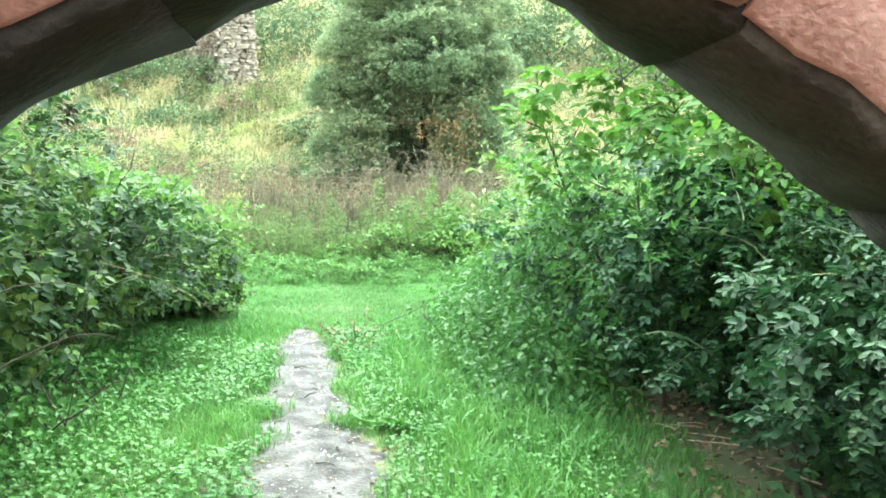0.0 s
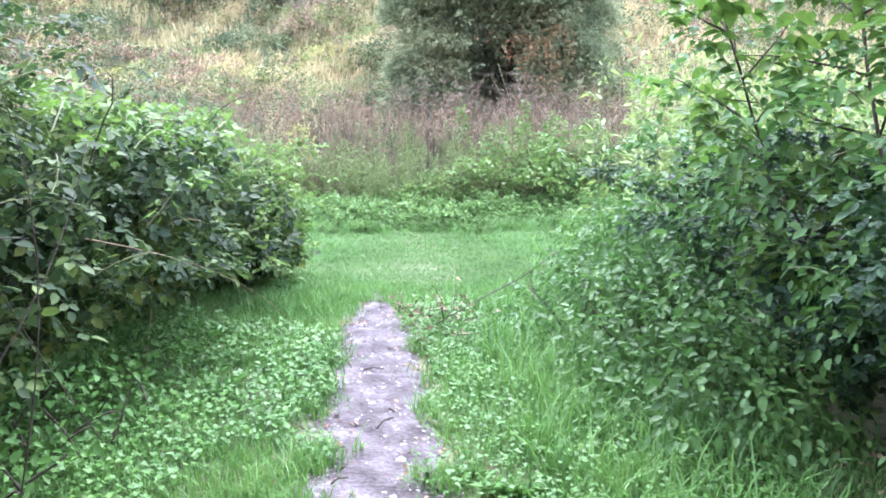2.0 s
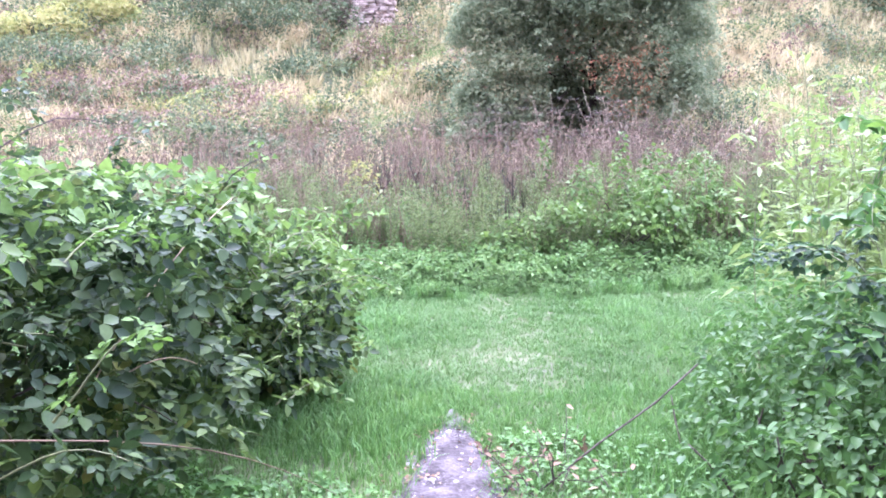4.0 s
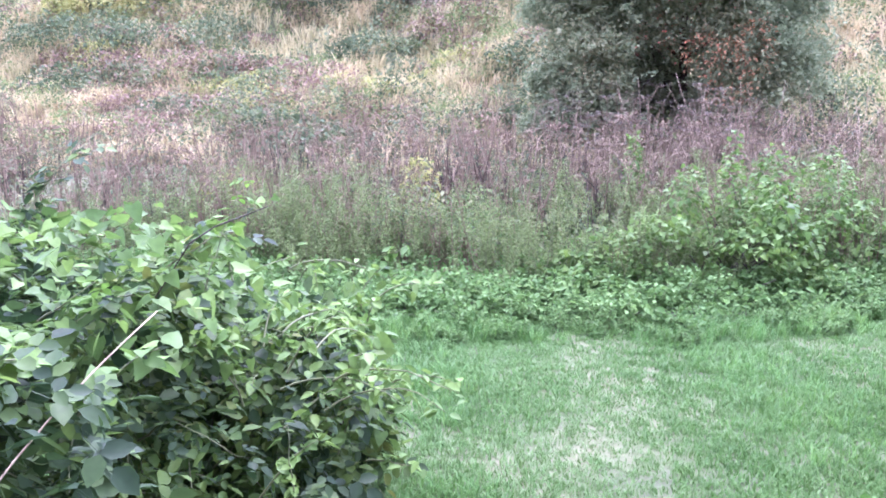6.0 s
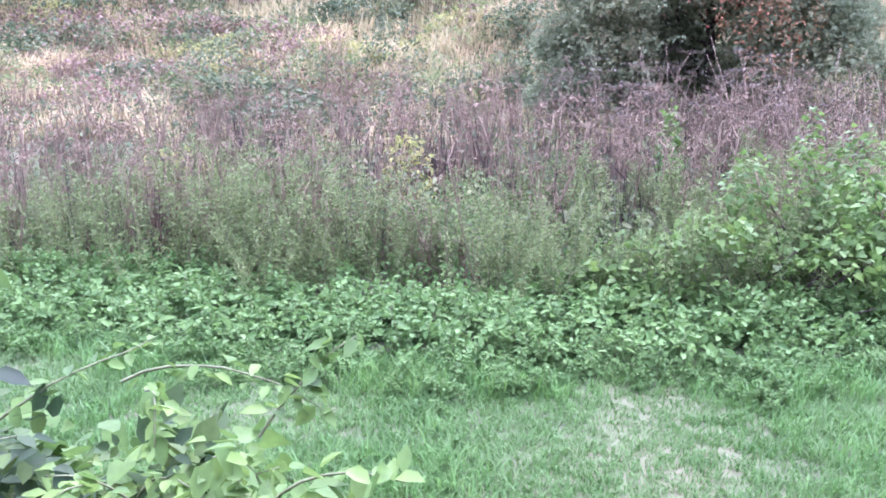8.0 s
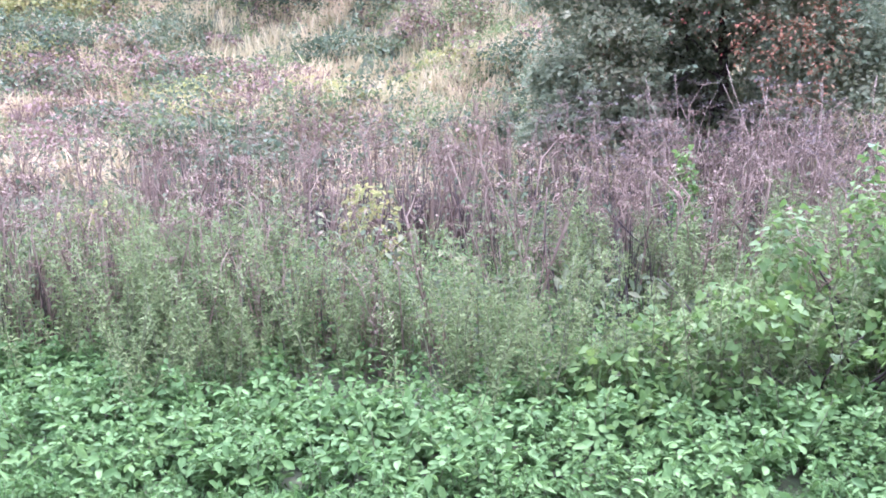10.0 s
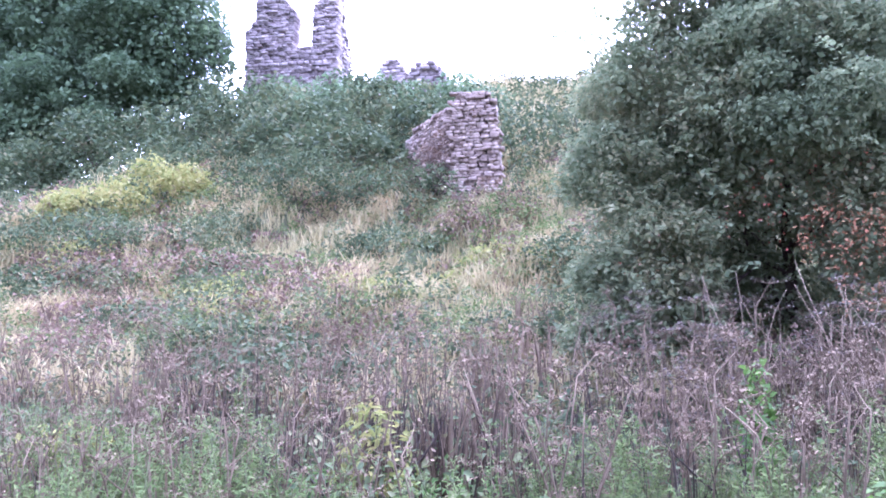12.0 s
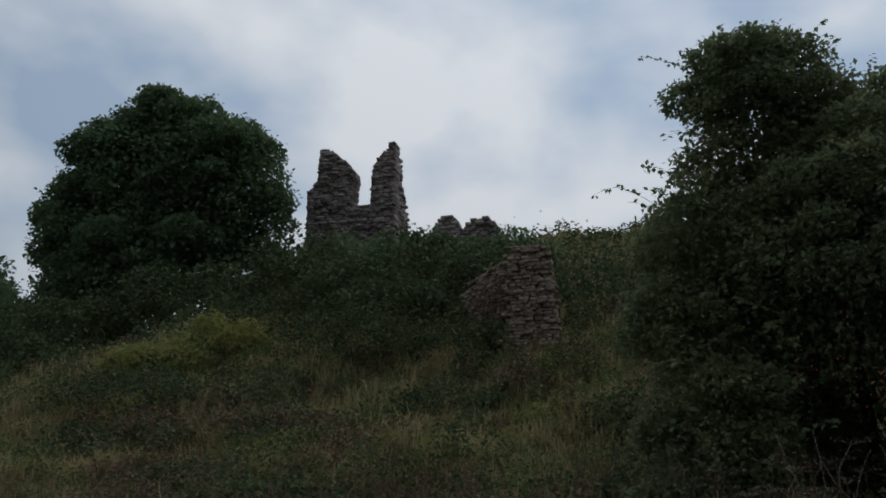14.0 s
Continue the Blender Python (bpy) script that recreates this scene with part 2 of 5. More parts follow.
def mesh_np(name, v, f, mat):
    me = bpy.data.meshes.new(name)
    v, f = np.ascontiguousarray(v, np.float32), np.ascontiguousarray(f, np.int32)
    k = f.shape[1]
    me.vertices.add(len(v))
    me.vertices.foreach_set("co", v.ravel())
    me.loops.add(f.size)
    me.loops.foreach_set("vertex_index", f.ravel())
    me.polygons.add(len(f))
    me.polygons.foreach_set("loop_start", np.arange(0, f.size, k, dtype=np.int32))
    me.update(calc_edges=True)
    me.materials.append(mat)
    return me


def part(name, vf, mat, parent=None, label=""):
    """One mesh object from (vertices, triangles), under a thing or a part."""
    ob = new(name, mesh_np(name, vf[0], vf[1], mat))
    if parent:
        ob.parent = parent
    return tagged(ob, label)


def join(*pieces):
    vs, fs, k = [], [], 0
    for v, f in pieces:
        vs.append(v)
        fs.append(f + k)
        k += len(v)
    return np.concatenate(vs), np.concatenate(fs)


def turns(yaw, pitch, roll):
    cy, sy, cp, sp, cr, sr = np.cos(yaw), np.sin(yaw), np.cos(pitch), np.sin(pitch), np.cos(roll), np.sin(roll)
    o, i = np.zeros_like(yaw), np.ones_like(yaw)
    def mat3(*a):
        return np.stack(a, -1).reshape(-1, 3, 3)
    return mat3(cy, -sy, o, sy, cy, o, o, o, i) @ mat3(i, o, o, o, cp, -sp, o, sp, cp) @ mat3(cr, o, sr, o, i, o, -sr, o, cr)


def scatter(template, pos, rot, size):
    tv, tf = template
    size = np.asarray(size, float)
    size = np.broadcast_to(size[:, None] if size.ndim == 1 else size, (len(pos), 3))
    v = np.einsum("kij,knj->kni", rot, tv[None] * size[:, None, :]) + pos[:, None, :]
    f = tf[None] + (np.arange(len(pos)) * len(tv))[:, None, None]
    return v.reshape(-1, 3), f.reshape(-1, tf.shape[1])


def leaf_shape(width=0.5, fold=0.12, droop=0.1):
    v = np.array([(0, 0, 0), (-width * 0.42, 0.25, fold), (-width * 0.42, 0.62, fold * 0.8 - droop * 0.4), (0, 1, -droop),
                  (width * 0.42, 0.62, fold * 0.8 - droop * 0.4), (width * 0.42, 0.25, fold)], float)
    return v, np.array([(0, 3, 2), (0, 2, 1), (0, 5, 4), (0, 4, 3)])


def small_leaf(width=0.55, fold=0.1):
    return np.array([(0, 0, 0), (-width / 2, 0.45, fold), (0, 1, 0), (width / 2, 0.45, fold)], float), np.array([(0, 2, 1), (0, 3, 2)])


def heart_leaf():
    v = np.array([(0, 0.06, 0), (-0.30, -0.06, 0.05), (-0.42, 0.2, 0.06), (-0.25, 0.6, 0.02), (0, 1, -0.1), (0.25, 0.6, 0.02), (0.42, 0.2, 0.06), (0.30, -0.06, 0.05)], float)
    return v, np.array([(0, 2, 1), (0, 3, 2), (0, 4, 3), (0, 5, 4), (0, 6, 5), (0, 7, 6)])


def compound(pairs=2, leaflet=None, size=0.42):
    """A pinnate leaf: leaflets in pairs along a stalk and one at the end."""
    leaflet = leaflet or leaf_shape(0.5)
    pieces = []
    for i in range(pairs):
        y = 0.25 + 0.45 * i / max(1, pairs - 1) if pairs > 1 else 0.4
        for s in (-1, 1):
            pieces.append(scatter(leaflet, np.array([(0, y, 0)]), turns(np.array([s * -1.05]), np.array([0.05]), np.array([0.12 * s])), np.array([size])))
    pieces.append(scatter(leaflet, np.array([(0, 0.68, 0)]), turns(np.array([0.0]), np.array([-0.1]), np.array([0.0])), np.array([size * 1.1])))
    pieces.append((np.array([(-0.008, 0, 0), (0.008, 0, 0), (0, 0.7, 0)]), np.array([(0, 1, 2)])))
    return join(*pieces)


def trefoil():
    return compound(1, leaf_shape(0.72, 0.1, 0.08), 0.5)


def tuft(blades, spread, rng, lean=0.5, width=0.035, bend=0.35):
    """A tuft of grass blades, one unit tall; each blade two joined pieces that bend over."""
    pieces = []
    for _ in range(blades):
        a, out, h, b = rng.uniform(0, 6.283), rng.uniform(0, spread), rng.uniform(0.55, 1.0), rng.uniform(0, 6.283)
        x, y = out * math.cos(a), out * math.sin(a)
        dx, dy, l = math.cos(b), math.sin(b), rng.uniform(0.1, lean) * h
        w = width * rng.uniform(0.7, 1.3)
        px, py = -dy * w, dx * w
        m = (x + dx * l * 0.35, y + dy * l * 0.35, h * 0.6)
        t = (x + dx * l, y + dy * l, h * (1 - bend * rng.uniform(0, 0.6)))
        v = np.array([(x - px, y - py, 0), (x + px, y + py, 0), (m[0] + px * 0.8, m[1] + py * 0.8, m[2]), (m[0] - px * 0.8, m[1] - py * 0.8, m[2]), t])
        pieces.append((v, np.array([(0, 1, 2), (0, 2, 3), (3, 2, 4)])))
    return join(*pieces)


def tube(points, r0, r1, sides=5):
    """A tapered round stem along points."""
    p = np.asarray(points, float)
    k = len(p)
    d = np.gradient(p, axis=0)
    d /= np.linalg.norm(d, axis=1)[:, None] + 1e-9
    ref = np.where(np.abs(d[:, 2:3]) > 0.9, np.array([[1.0, 0, 0]]), np.array([[0, 0, 1.0]]))
    a = np.cross(d, ref)
    a /= np.linalg.norm(a, axis=1)[:, None] + 1e-9
    b = np.cross(d, a)
    r = np.linspace(r0, r1, k)[:, None, None]
    th = np.linspace(0, 2 * math.pi, sides, endpoint=False)
    ring = p[:, None] + r * (np.cos(th)[None, :, None] * a[:, None] + np.sin(th)[None, :, None] * b[:, None])
    f = []
    for i in range(k - 1):
        for j in range(sides):
            q, w = i * sides + j, i * sides + (j + 1) % sides
            f += [(q, w, w + sides), (q, w + sides, q + sides)]
    for j in range(1, sides - 1):
        f.append(((k - 1) * sides, (k - 1) * sides + j, (k - 1) * sides + j + 1))
    return ring.reshape(-1, 3), np.array(f)


def wander(start, direction, length, steps, rng, wobble=0.15, sag=0.0):
    p, d = np.array(start, float), np.array(direction, float)
    d /= np.linalg.norm(d)
    pts = [p.copy()]
    for _ in range(steps):
        d = d + rng.normal(0, wobble, 3) + np.array((0, 0, -sag))
        d /= np.linalg.norm(d)
        p = p + d * length / steps
        pts.append(p.copy())
    return np.array(pts)


def nz(x, y, s, z=0.0):
    return np.array([noise.noise((a * s, b * s, z)) for a, b in zip(x, y)])


# ---- the lie of the land ----
LAND_Y = (-60, 3.2, 4.5, 6, 9, 12.5, 14, 16, 18, 20, 22, 25, 28, 30, 36, 45, 60, 78, 120, 400)
LAND_Z = (-0.25, -0.25, -0.14, -0.02, 0, -0.03, -0.02, 0.2, 0.48, 0.8, 1.15, 1.8, 2.85, 3.85, 6.2, 9.4, 14.9, 15.5, 2, 0)


def land(x, y):
    x, y = np.asarray(x, float), np.asarray(y, float)
    z = np.interp(y, LAND_Y, LAND_Z) * 0.5 + np.interp(y - 0.7, LAND_Y, LAND_Z) * 0.25 + np.interp(y + 0.7, LAND_Y, LAND_Z) * 0.25
    side = np.interp(x, (-60, -34, -22, -14, 12, 24, 60), (0.2, 0.35, 0.62, 1, 1, 0.8, 0.3))
    z = np.where(y > 14, z * side, z)
    bump = np.where(y > 13, np.minimum((y - 13) / 12, 1), 0.06)
    z = z + bump * (0.22 * np.sin(x * 0.9 + y * 0.35) * np.sin(y * 0.7 - x * 0.2) + 0.15 * np.sin(x * 2.1 - y * 1.3))
    return z


def grid_sheet(xs, ys, lift=0.0):
    gx, gy = np.meshgrid(xs, ys)
    v = np.stack([gx.ravel(), gy.ravel(), land(gx.ravel(), gy.ravel()) + lift], -1)
    w, h = len(xs), len(ys)
    i = (np.arange(h - 1)[:, None] * w + np.arange(w - 1)[None]).ravel()
    return v, np.stack([i, i + 1, i + w + 1, i + w], -1)


gx = np.unique(np.concatenate([np.linspace(-1500, -60, 12), np.linspace(-60, -6, 60), np.linspace(-6, 6, 90), np.linspace(6, 60, 60), np.linspace(60, 1500, 12)]))
gy = np.unique(np.concatenate([np.linspace(-1500, -20, 12), np.linspace(-20, 2, 20), np.linspace(2, 16, 110), np.linspace(16, 80, 110), np.linspace(80, 420, 24), np.linspace(420, 1500, 8)]))
ground = tagged(part("ground", grid_sheet(gx, gy), M_EARTH), "dark soil under grass rising to a hill", "ground", kind="structure")
for p_ in ground.data.polygons:
    p_.use_smooth = True

# ---- trodden gravel path ----


def path_mid(y):
    return np.interp(y, (-4, 2, 5.8, 7.4, 9.1, 9.8), (0.2, 0.15, 0.13, 0.09, 0.05, 0.06))


def path_half(y):
    return np.interp(y, (-4, 5.0, 5.8, 7.4, 8.6, 9.1, 9.5), (0.48, 0.46, 0.375, 0.275, 0.225, 0.155, 0.03))


def gravel_path():
    ys, us = np.linspace(-4, 9.5, 430), np.linspace(-1, 1, 21)
    yy, uu = np.meshgrid(ys, us, indexing="ij")
    yy, uu = yy.ravel(), uu.ravel()
    ragged = 1.06 + 0.36 * nz(yy, np.sign(uu) * 3, 2.3) + 0.34 * nz(yy, np.sign(uu) * 7, 7.0, 3)
    x = path_mid(yy) + uu * path_half(yy) * ragged
    z = land(x, yy) + 0.018 - 0.034 * np.abs(uu) ** 4 + 0.012 * nz(x, yy, 7.0) + 0.010 * nz(x, yy, 21.0)
    w = len(us)
    i = (np.arange(len(ys) - 1)[:, None] * w + np.arange(w - 1)[None]).ravel()
    return np.stack([x, yy, z], -1), np.stack([i, i + 1, i + w + 1, i + w], -1)


tagged(part("gravel_path", gravel_path(), M_GRAVEL), "narrow trodden path of pale grey gravel and dirt", "path", kind="structure")


def pebble_shape():
    v = np.array([(1, 0, 0), (0.3, 0.9, 0), (-0.8, 0.5, 0), (-0.7, -0.6, 0), (0.4, -0.8, 0), (0.1, 0.05, 0.55)], float)
    return v, np.array([(0, 1, 5), (1, 2, 5), (2, 3, 5), (3, 4, 5), (4, 0, 5)])


def on_land(x, y, lift=0.0):
    return np.stack([x, y, land(x, y) + lift], -1)


k = 6500
y_ = R.uniform(3.0, 9.2, k)
x_ = path_mid(y_) + R.normal(0, 0.5, k) * path_half(y_)
tagged(part("pebbles", scatter(pebble_shape(), on_land(x_, y_, 0.012), turns(R.uniform(0, 6.28, k), R.normal(0, 0.2, k), R.normal(0, 0.2, k)), R.gamma(1.6, 0.003, k) + 0.002), M_PEBBLE), "loose small grey stones on the path", "gravel", kind="stuff")
k = 1400
y_ = R.uniform(3.0, 9.4, k)
x_ = path_mid(y_) + np.sign(R.normal(size=k)) * path_half(y_) * R.uniform(0.1, 1.5, k) ** 0.7
tagged(part("leaf_litter", scatter(small_leaf(0.6, 0.15), on_land(x_, y_, 0.018), turns(R.uniform(0, 6.28, k), R.normal(0, 0.25, k), R.normal(0, 0.3, k)), R.uniform(0.01, 0.036, k)), M_LITTER), "dead brown leaves along the path", "leaf litter", kind="stuff")

k = 900
x_, y_ = 2.15 + R.normal(0, 0.28, k), R.uniform(4.9, 6.9, k)
tagged(part("hedge_litter", scatter(small_leaf(0.5, 0.15), on_land(x_, y_, 0.02) + np.stack([0 * x_, 0 * x_, R.uniform(0, 0.03, k)], -1), turns(R.uniform(0, 6.28, k), R.normal(0, 0.3, k), R.normal(0, 0.4, k)), R.uniform(0.02, 0.06, k)), M_LITTER), "dead leaves and broken straw on bare earth under the bush", "leaf litter", kind="stuff")
for _ in range(16):
    x, y, a, l = 2.1 + R.normal(0, 0.22), R.uniform(5.0, 6.6), R.uniform(0, 3.14), R.uniform(0.12, 0.35)
    tw_ = tagged(new("fallen_twig"), "pale dry twig lying under the bush", "twig", "fallen twigs under the bush")
    tw_.matrix_basis = pose(x, y, float(np.interp(y, (4.5, 6), (-0.14, -0.02))) + 0.03, 0, 0, math.degrees(a))
    part("wood", tube(np.array([(-l / 2, 0, 0), (-l * 0.1, 0.02, 0.012), (l / 2, -0.01, 0)]), 0.005, 0.0025, 5), M_CANE, tw_)

# ---- grass and low plants on the level ground ----
GR = np.random.default_rng(11)


def off_path(x, y, gap=1.0):
    return (np.abs(x - path_mid(y)) > path_half(y) * gap * np.minimum(0.98, 0.80 + 0.7 * nz(x, y, 3.2) + 0.45 * nz(x, y, 9.0, 2))) | (y > 9.2)


def grass(name, n, x0, x1, y0, y1, h0, h1, mat, label, blades=9, spread=0.35, width=0.05, keep=None, lean=0.5):
    x, y = GR.uniform(x0, x1, n), GR.uniform(y0, y1, n)
    ok = off_path(x, y)
    if keep:
        ok &= keep(x, y)
    x, y = x[ok], y[ok]
    m = len(x)
    h = GR.uniform(h0, h1, m) * (1 + 0.5 * nz(x, y, 1.1, 5))
    out = []
    kinds = 5
    pick = GR.integers(0, kinds, m)
    for i in range(kinds):
        s = pick == i
        out.append(scatter(tuft(blades, spread, GR, lean, width), on_land(x[s], y[s], -0.005), turns(GR.uniform(0, 6.28, s.sum()), GR.normal(0, 0.12, s.sum()), GR.normal(0, 0.12, s.sum())), h[s]))
    return tagged(part(name, join(*out), mat), label, "grass", kind="stuff")


def lawn_zone(x, y):
    return (y > 9.0) & (y < 13.0 + 0.25 * nz(x, y * 0, 0.8) + np.where(x > 1.2, (x - 1.2) * 0.45, 0) + np.where(x < -2, (-2 - x) * 0.25, 0))


grass("lawn", 52000, -3.6, 4.6, 8.9, 14.6, 0.022, 0.055, M_LAWN, "short mown green lawn", 13, 1.3, 0.055, lawn_zone, 1.2)
grass("outer_lawn", 9000, -12, 13, 9.4, 17.0, 0.05, 0.09, M_LAWN, "short mown green lawn running along the hill", 13, 1.6, 0.1, lambda x, y: lawn_zone(x, y) & ((x < -3.5) | (x > 4.5)), 1.2)
grass("verge_grass", 15000, -1.8, 1.9, 4.0, 9.8, 0.04, 0.11, M_VERGE, "soft green grass beside the path", 12, 0.9, 0.024, None, 1.0)
grass("tall_grass", 5200, -4.5, 4.5, 11.6, 14.6, 0.07, 0.19, M_VERGE, "longer grass fringing the nettles", 14, 0.6, 0.013, lambda x, y: ~lawn_zone(x, y + 0.65 + 0.2 * nz(x, y, 1.7, 51)) & lawn_zone(x, y + 0.2), 1.3)
grass("lawn_tufts", 5200, -2.2, 3.4, 8.9, 12.9, 0.045, 0.10, M_VERGE, "fresh greener tufts in the lawn", 12, 0.7, 0.022, lambda x, y: lawn_zone(x, y) & (nz(x, y, 1.0, 61) + 0.6 * nz(x, y, 3.1, 62) + 0.5 * np.clip(np.abs(x - 0.2) - 0.8, -0.3, 0.8) > 0.12), 1.1)
grass("bank_grass", 700, 0.65, 1.5, 4.2, 9.0, 0.12, 0.26, M_VERGE, "long bending grass at the foot of the hedge", 14, 0.4, 0.014, None, 1.0)

grass("path_edge_grass", 2600, -0.6, 0.8, 4.0, 9.4, 0.018, 0.07, M_VERGE, "short tufts creeping in over the path's edge", 9, 1.0, 0.03, lambda x, y: (np.abs(x - path_mid(y)) < path_half(y) * 1.5) & (nz(x, y, 2.4, 31) > -0.05), 1.2)


def low_cover(name, n, x0, x1, y0, y1, shape, s0, s1, h, mat, label, keep=None, category="groundcover"):
    x, y = GR.uniform(x0, x1, n), GR.uniform(y0, y1, n)
    ok = off_path(x, y, 1.1) & (nz(x, y, 1.6, 8) > -0.34)
    if keep:
        ok &= keep(x, y)
    x, y = x[ok], y[ok]
    m = len(x)
    pos = on_land(x, y) + np.stack([0 * x, 0 * x, GR.uniform(0.02, h, m)], -1)
    return tagged(part(name, scatter(shape, pos, turns(GR.uniform(0, 6.28, m), GR.normal(-0.1, 0.35, m), GR.normal(0, 0.35, m)), GR.uniform(s0, s1, m)), mat), label, category, kind="stuff")


low_cover("ground_ivy", 34000, -1.9, 0.0, 3.6, 8.6, heart_leaf(), 0.010, 0.031, 0.09, M_COVER, "small round green leaves carpeting the ground")
low_cover("clover", 20000, 0.2, 1.5, 4.0, 9.0, heart_leaf(), 0.009, 0.026, 0.12, M_COVER, "low green weeds among the grass")

# ---- plants: tools ----


def blob_leaves(rng, blobs, n, shape, s0, s1, depth=0.22, lump=0.25, freq=2.6, ground_clear=0.02, tilt=0.55, z_min=-9, fill=0.0, hang=0.0, gap=()):
    """Leaves over the uneven outer layer of a few merged rounded masses."""
    b = np.array(blobs, float)
    area = (b[:, 3] * b[:, 4] + b[:, 3] * b[:, 5] + b[:, 4] * b[:, 5])
    pick = rng.choice(len(b), n, p=area / area.sum())
    d = rng.normal(size=(n, 3))
    d /= np.linalg.norm(d, axis=1)[:, None]
    d[:, 2] = np.where(d[:, 2] < -0.88, -d[:, 2], d[:, 2])
    q = d * 1.0
    lumps = np.array([noise.fractal(tuple(v * freq + s), 0.9, 2.1, 3) for v, s in zip(q, b[pick, :3])])
    r = (1 + lump * lumps) * (1 - depth * np.abs(rng.normal(size=n)) * 0.75)
    c, rad = b[pick, :3], b[pick, 3:]
    p = c + d * rad * r[:, None]
    ok = p[:, 2] > np.maximum(land(p[:, 0], p[:, 1]) + ground_clear, z_min)
    for k in range(len(b)):
        inside = (((p - b[k, :3]) / b[k, 3:]) ** 2).sum(1) < 0.42
        ok &= ~inside
    big = np.ones(n)
    if fill:
        f_ = rng.random(n) < fill
        p[f_] = (c + d * rad * rng.uniform(0.35, 0.8, n)[:, None])[f_]
        ok |= f_ & (p[:, 2] > land(p[:, 0], p[:, 1]) + ground_clear)
        big[f_] = 1.3
    for g in gap:
        ok &= (((p - np.array(g[:3])) / np.array(g[3:])) ** 2).sum(1) > 1
    p, d, big = p[ok], d[ok], big[ok]
    m = len(p)
    yaw = np.arctan2(-d[:, 0], d[:, 1]) + rng.normal(0, 1.2 - 0.6 * hang, m)
    pitch = -0.15 + rng.normal(0, tilt * (1 - 0.3 * hang), m) - (0.5 + 0.5 * hang) * (1 - np.clip(d[:, 2], 0, 1)) * rng.uniform(hang * 0.5, 1, m)
    return scatter(shape, p, turns(yaw, pitch, rng.normal(0, 0.65 - 0.3 * hang, m)), (s0 + (s1 - s0) * rng.random(m) ** 1.6) * big)


def clumped(rng, blobs, n, r0, r1, low=-0.5):
    """Many smaller rounded boughs over the outside of a few large masses."""
    b = np.array(blobs, float)
    area = (b[:, 3] * b[:, 4] + b[:, 3] * b[:, 5] + b[:, 4] * b[:, 5])
    out = []
    for k in rng.choice(len(b), n, p=area / area.sum()):
        d = rng.normal(size=3)
        d /= np.linalg.norm(d)
        if d[2] < low:
            d[2] = -d[2]
        c = b[k, :3] + d * b[k, 3:] * rng.uniform(0.62, 0.95)
        inside = ((((c - b[:, :3]) / b[:, 3:]) ** 2).sum(1) < 0.45)
        if inside.any():
            continue
        r = rng.uniform(r0, r1)
        out.append((*c, r, r, r * rng.uniform(0.55, 0.8)))
    return out


def canes(rng, n, foot, spread, length, r0, r1, up=1.0, sag=0.12, steps=8, wobble=0.08):
    """Arching canes from about a foot."""
    out = []
    for _ in range(n):
        a = rng.uniform(0, 6.283)
        s = (foot[0] + rng.normal(0, spread[0]), foot[1] + rng.normal(0, spread[1]))
        start = (s[0], s[1], float(land(s[0], s[1])) - 0.03)
        out.append(tube(wander(start, (math.cos(a) * 0.6, math.sin(a) * 0.6, up), rng.uniform(0.6, 1.0) * length, steps, rng, wobble, sag), r0, r1, 4))
    return join(*out)


def thing(name, x, y, label, category, group="", z=None):
    ob = new(name)
    ob.empty_display_size = 0.1
    ob.location = (x, y, float(land(x, y)) if z is None else z)
    return tagged(ob, label, category, group)


def local(vf, ob):
    return vf[0] - np.array(ob.location)[None], vf[1]


def shrub(name, blobs, n, shape, s0, s1, mat, label, category, rng, stems=6, stem_len=1.0, depth=0.22, lump=0.25, freq=2.6, group="", bark=None, extra=(), tilt=0.55, hang=0.0, fill=0.2, gap=()):
    """A bush: stems and one part for each kind of foliage on it."""
    cx, cy = np.mean([b[0] for b in blobs]), np.mean([b[1] for b in blobs])
    ob = thing(name, cx, cy, label, category, group)
    tagged(part("branching_wood", local(canes(rng, stems, (cx, cy), (blobs[0][3] * 0.4, blobs[0][4] * 0.4), stem_len, 0.012 * stem_len ** 0.5, 0.003, 1.0, 0.05), ob), bark or M_BARK, ob), kind="stuff")
    tagged(part("foliage", local(blob_leaves(rng, blobs, n, shape, s0, s1, depth, lump, freq, tilt=tilt, fill=fill, hang=hang, gap=gap), ob), mat, ob), kind="stuff")
    for nm, e_blobs, e_n, e_shape, e0, e1, e_mat, e_label in extra:
        part(nm, local(blob_leaves(rng, e_blobs, e_n, e_shape, e0, e1, 0.18, lump, freq, hang=hang), ob), e_mat, ob, e_label)
    return ob


# ---- hedge of bramble and bindweed beside the path ----
B = np.random.default_rng(21)
LEFT = [(-1.05, 9.72, 0.32, 0.46, 0.48, 0.48), (-1.15, 9.15, 0.45, 0.7, 0.75, 0.66), (-1.75, 9.2, 0.6, 0.8, 0.8, 0.68), (-1.3, 8.2, 0.5, 0.66, 0.8, 0.74), (-1.6, 6.5, 1.1, 0.5, 0.6, 0.55), (-1.65, 7.2, 0.65, 0.9, 0.9, 0.82), (-1.95, 6.1, 0.75, 1.0, 0.9, 1.0),
        (-2.15, 5.0, 1.0, 0.95, 0.9, 1.25), (-2.8, 8.4, 0.6, 1.2, 1.1, 0.8), (-3.2, 6.6, 0.9, 1.2, 1.3, 1.1), (-4.4, 8.8, 0.5, 1.3, 1.0, 0.7)]
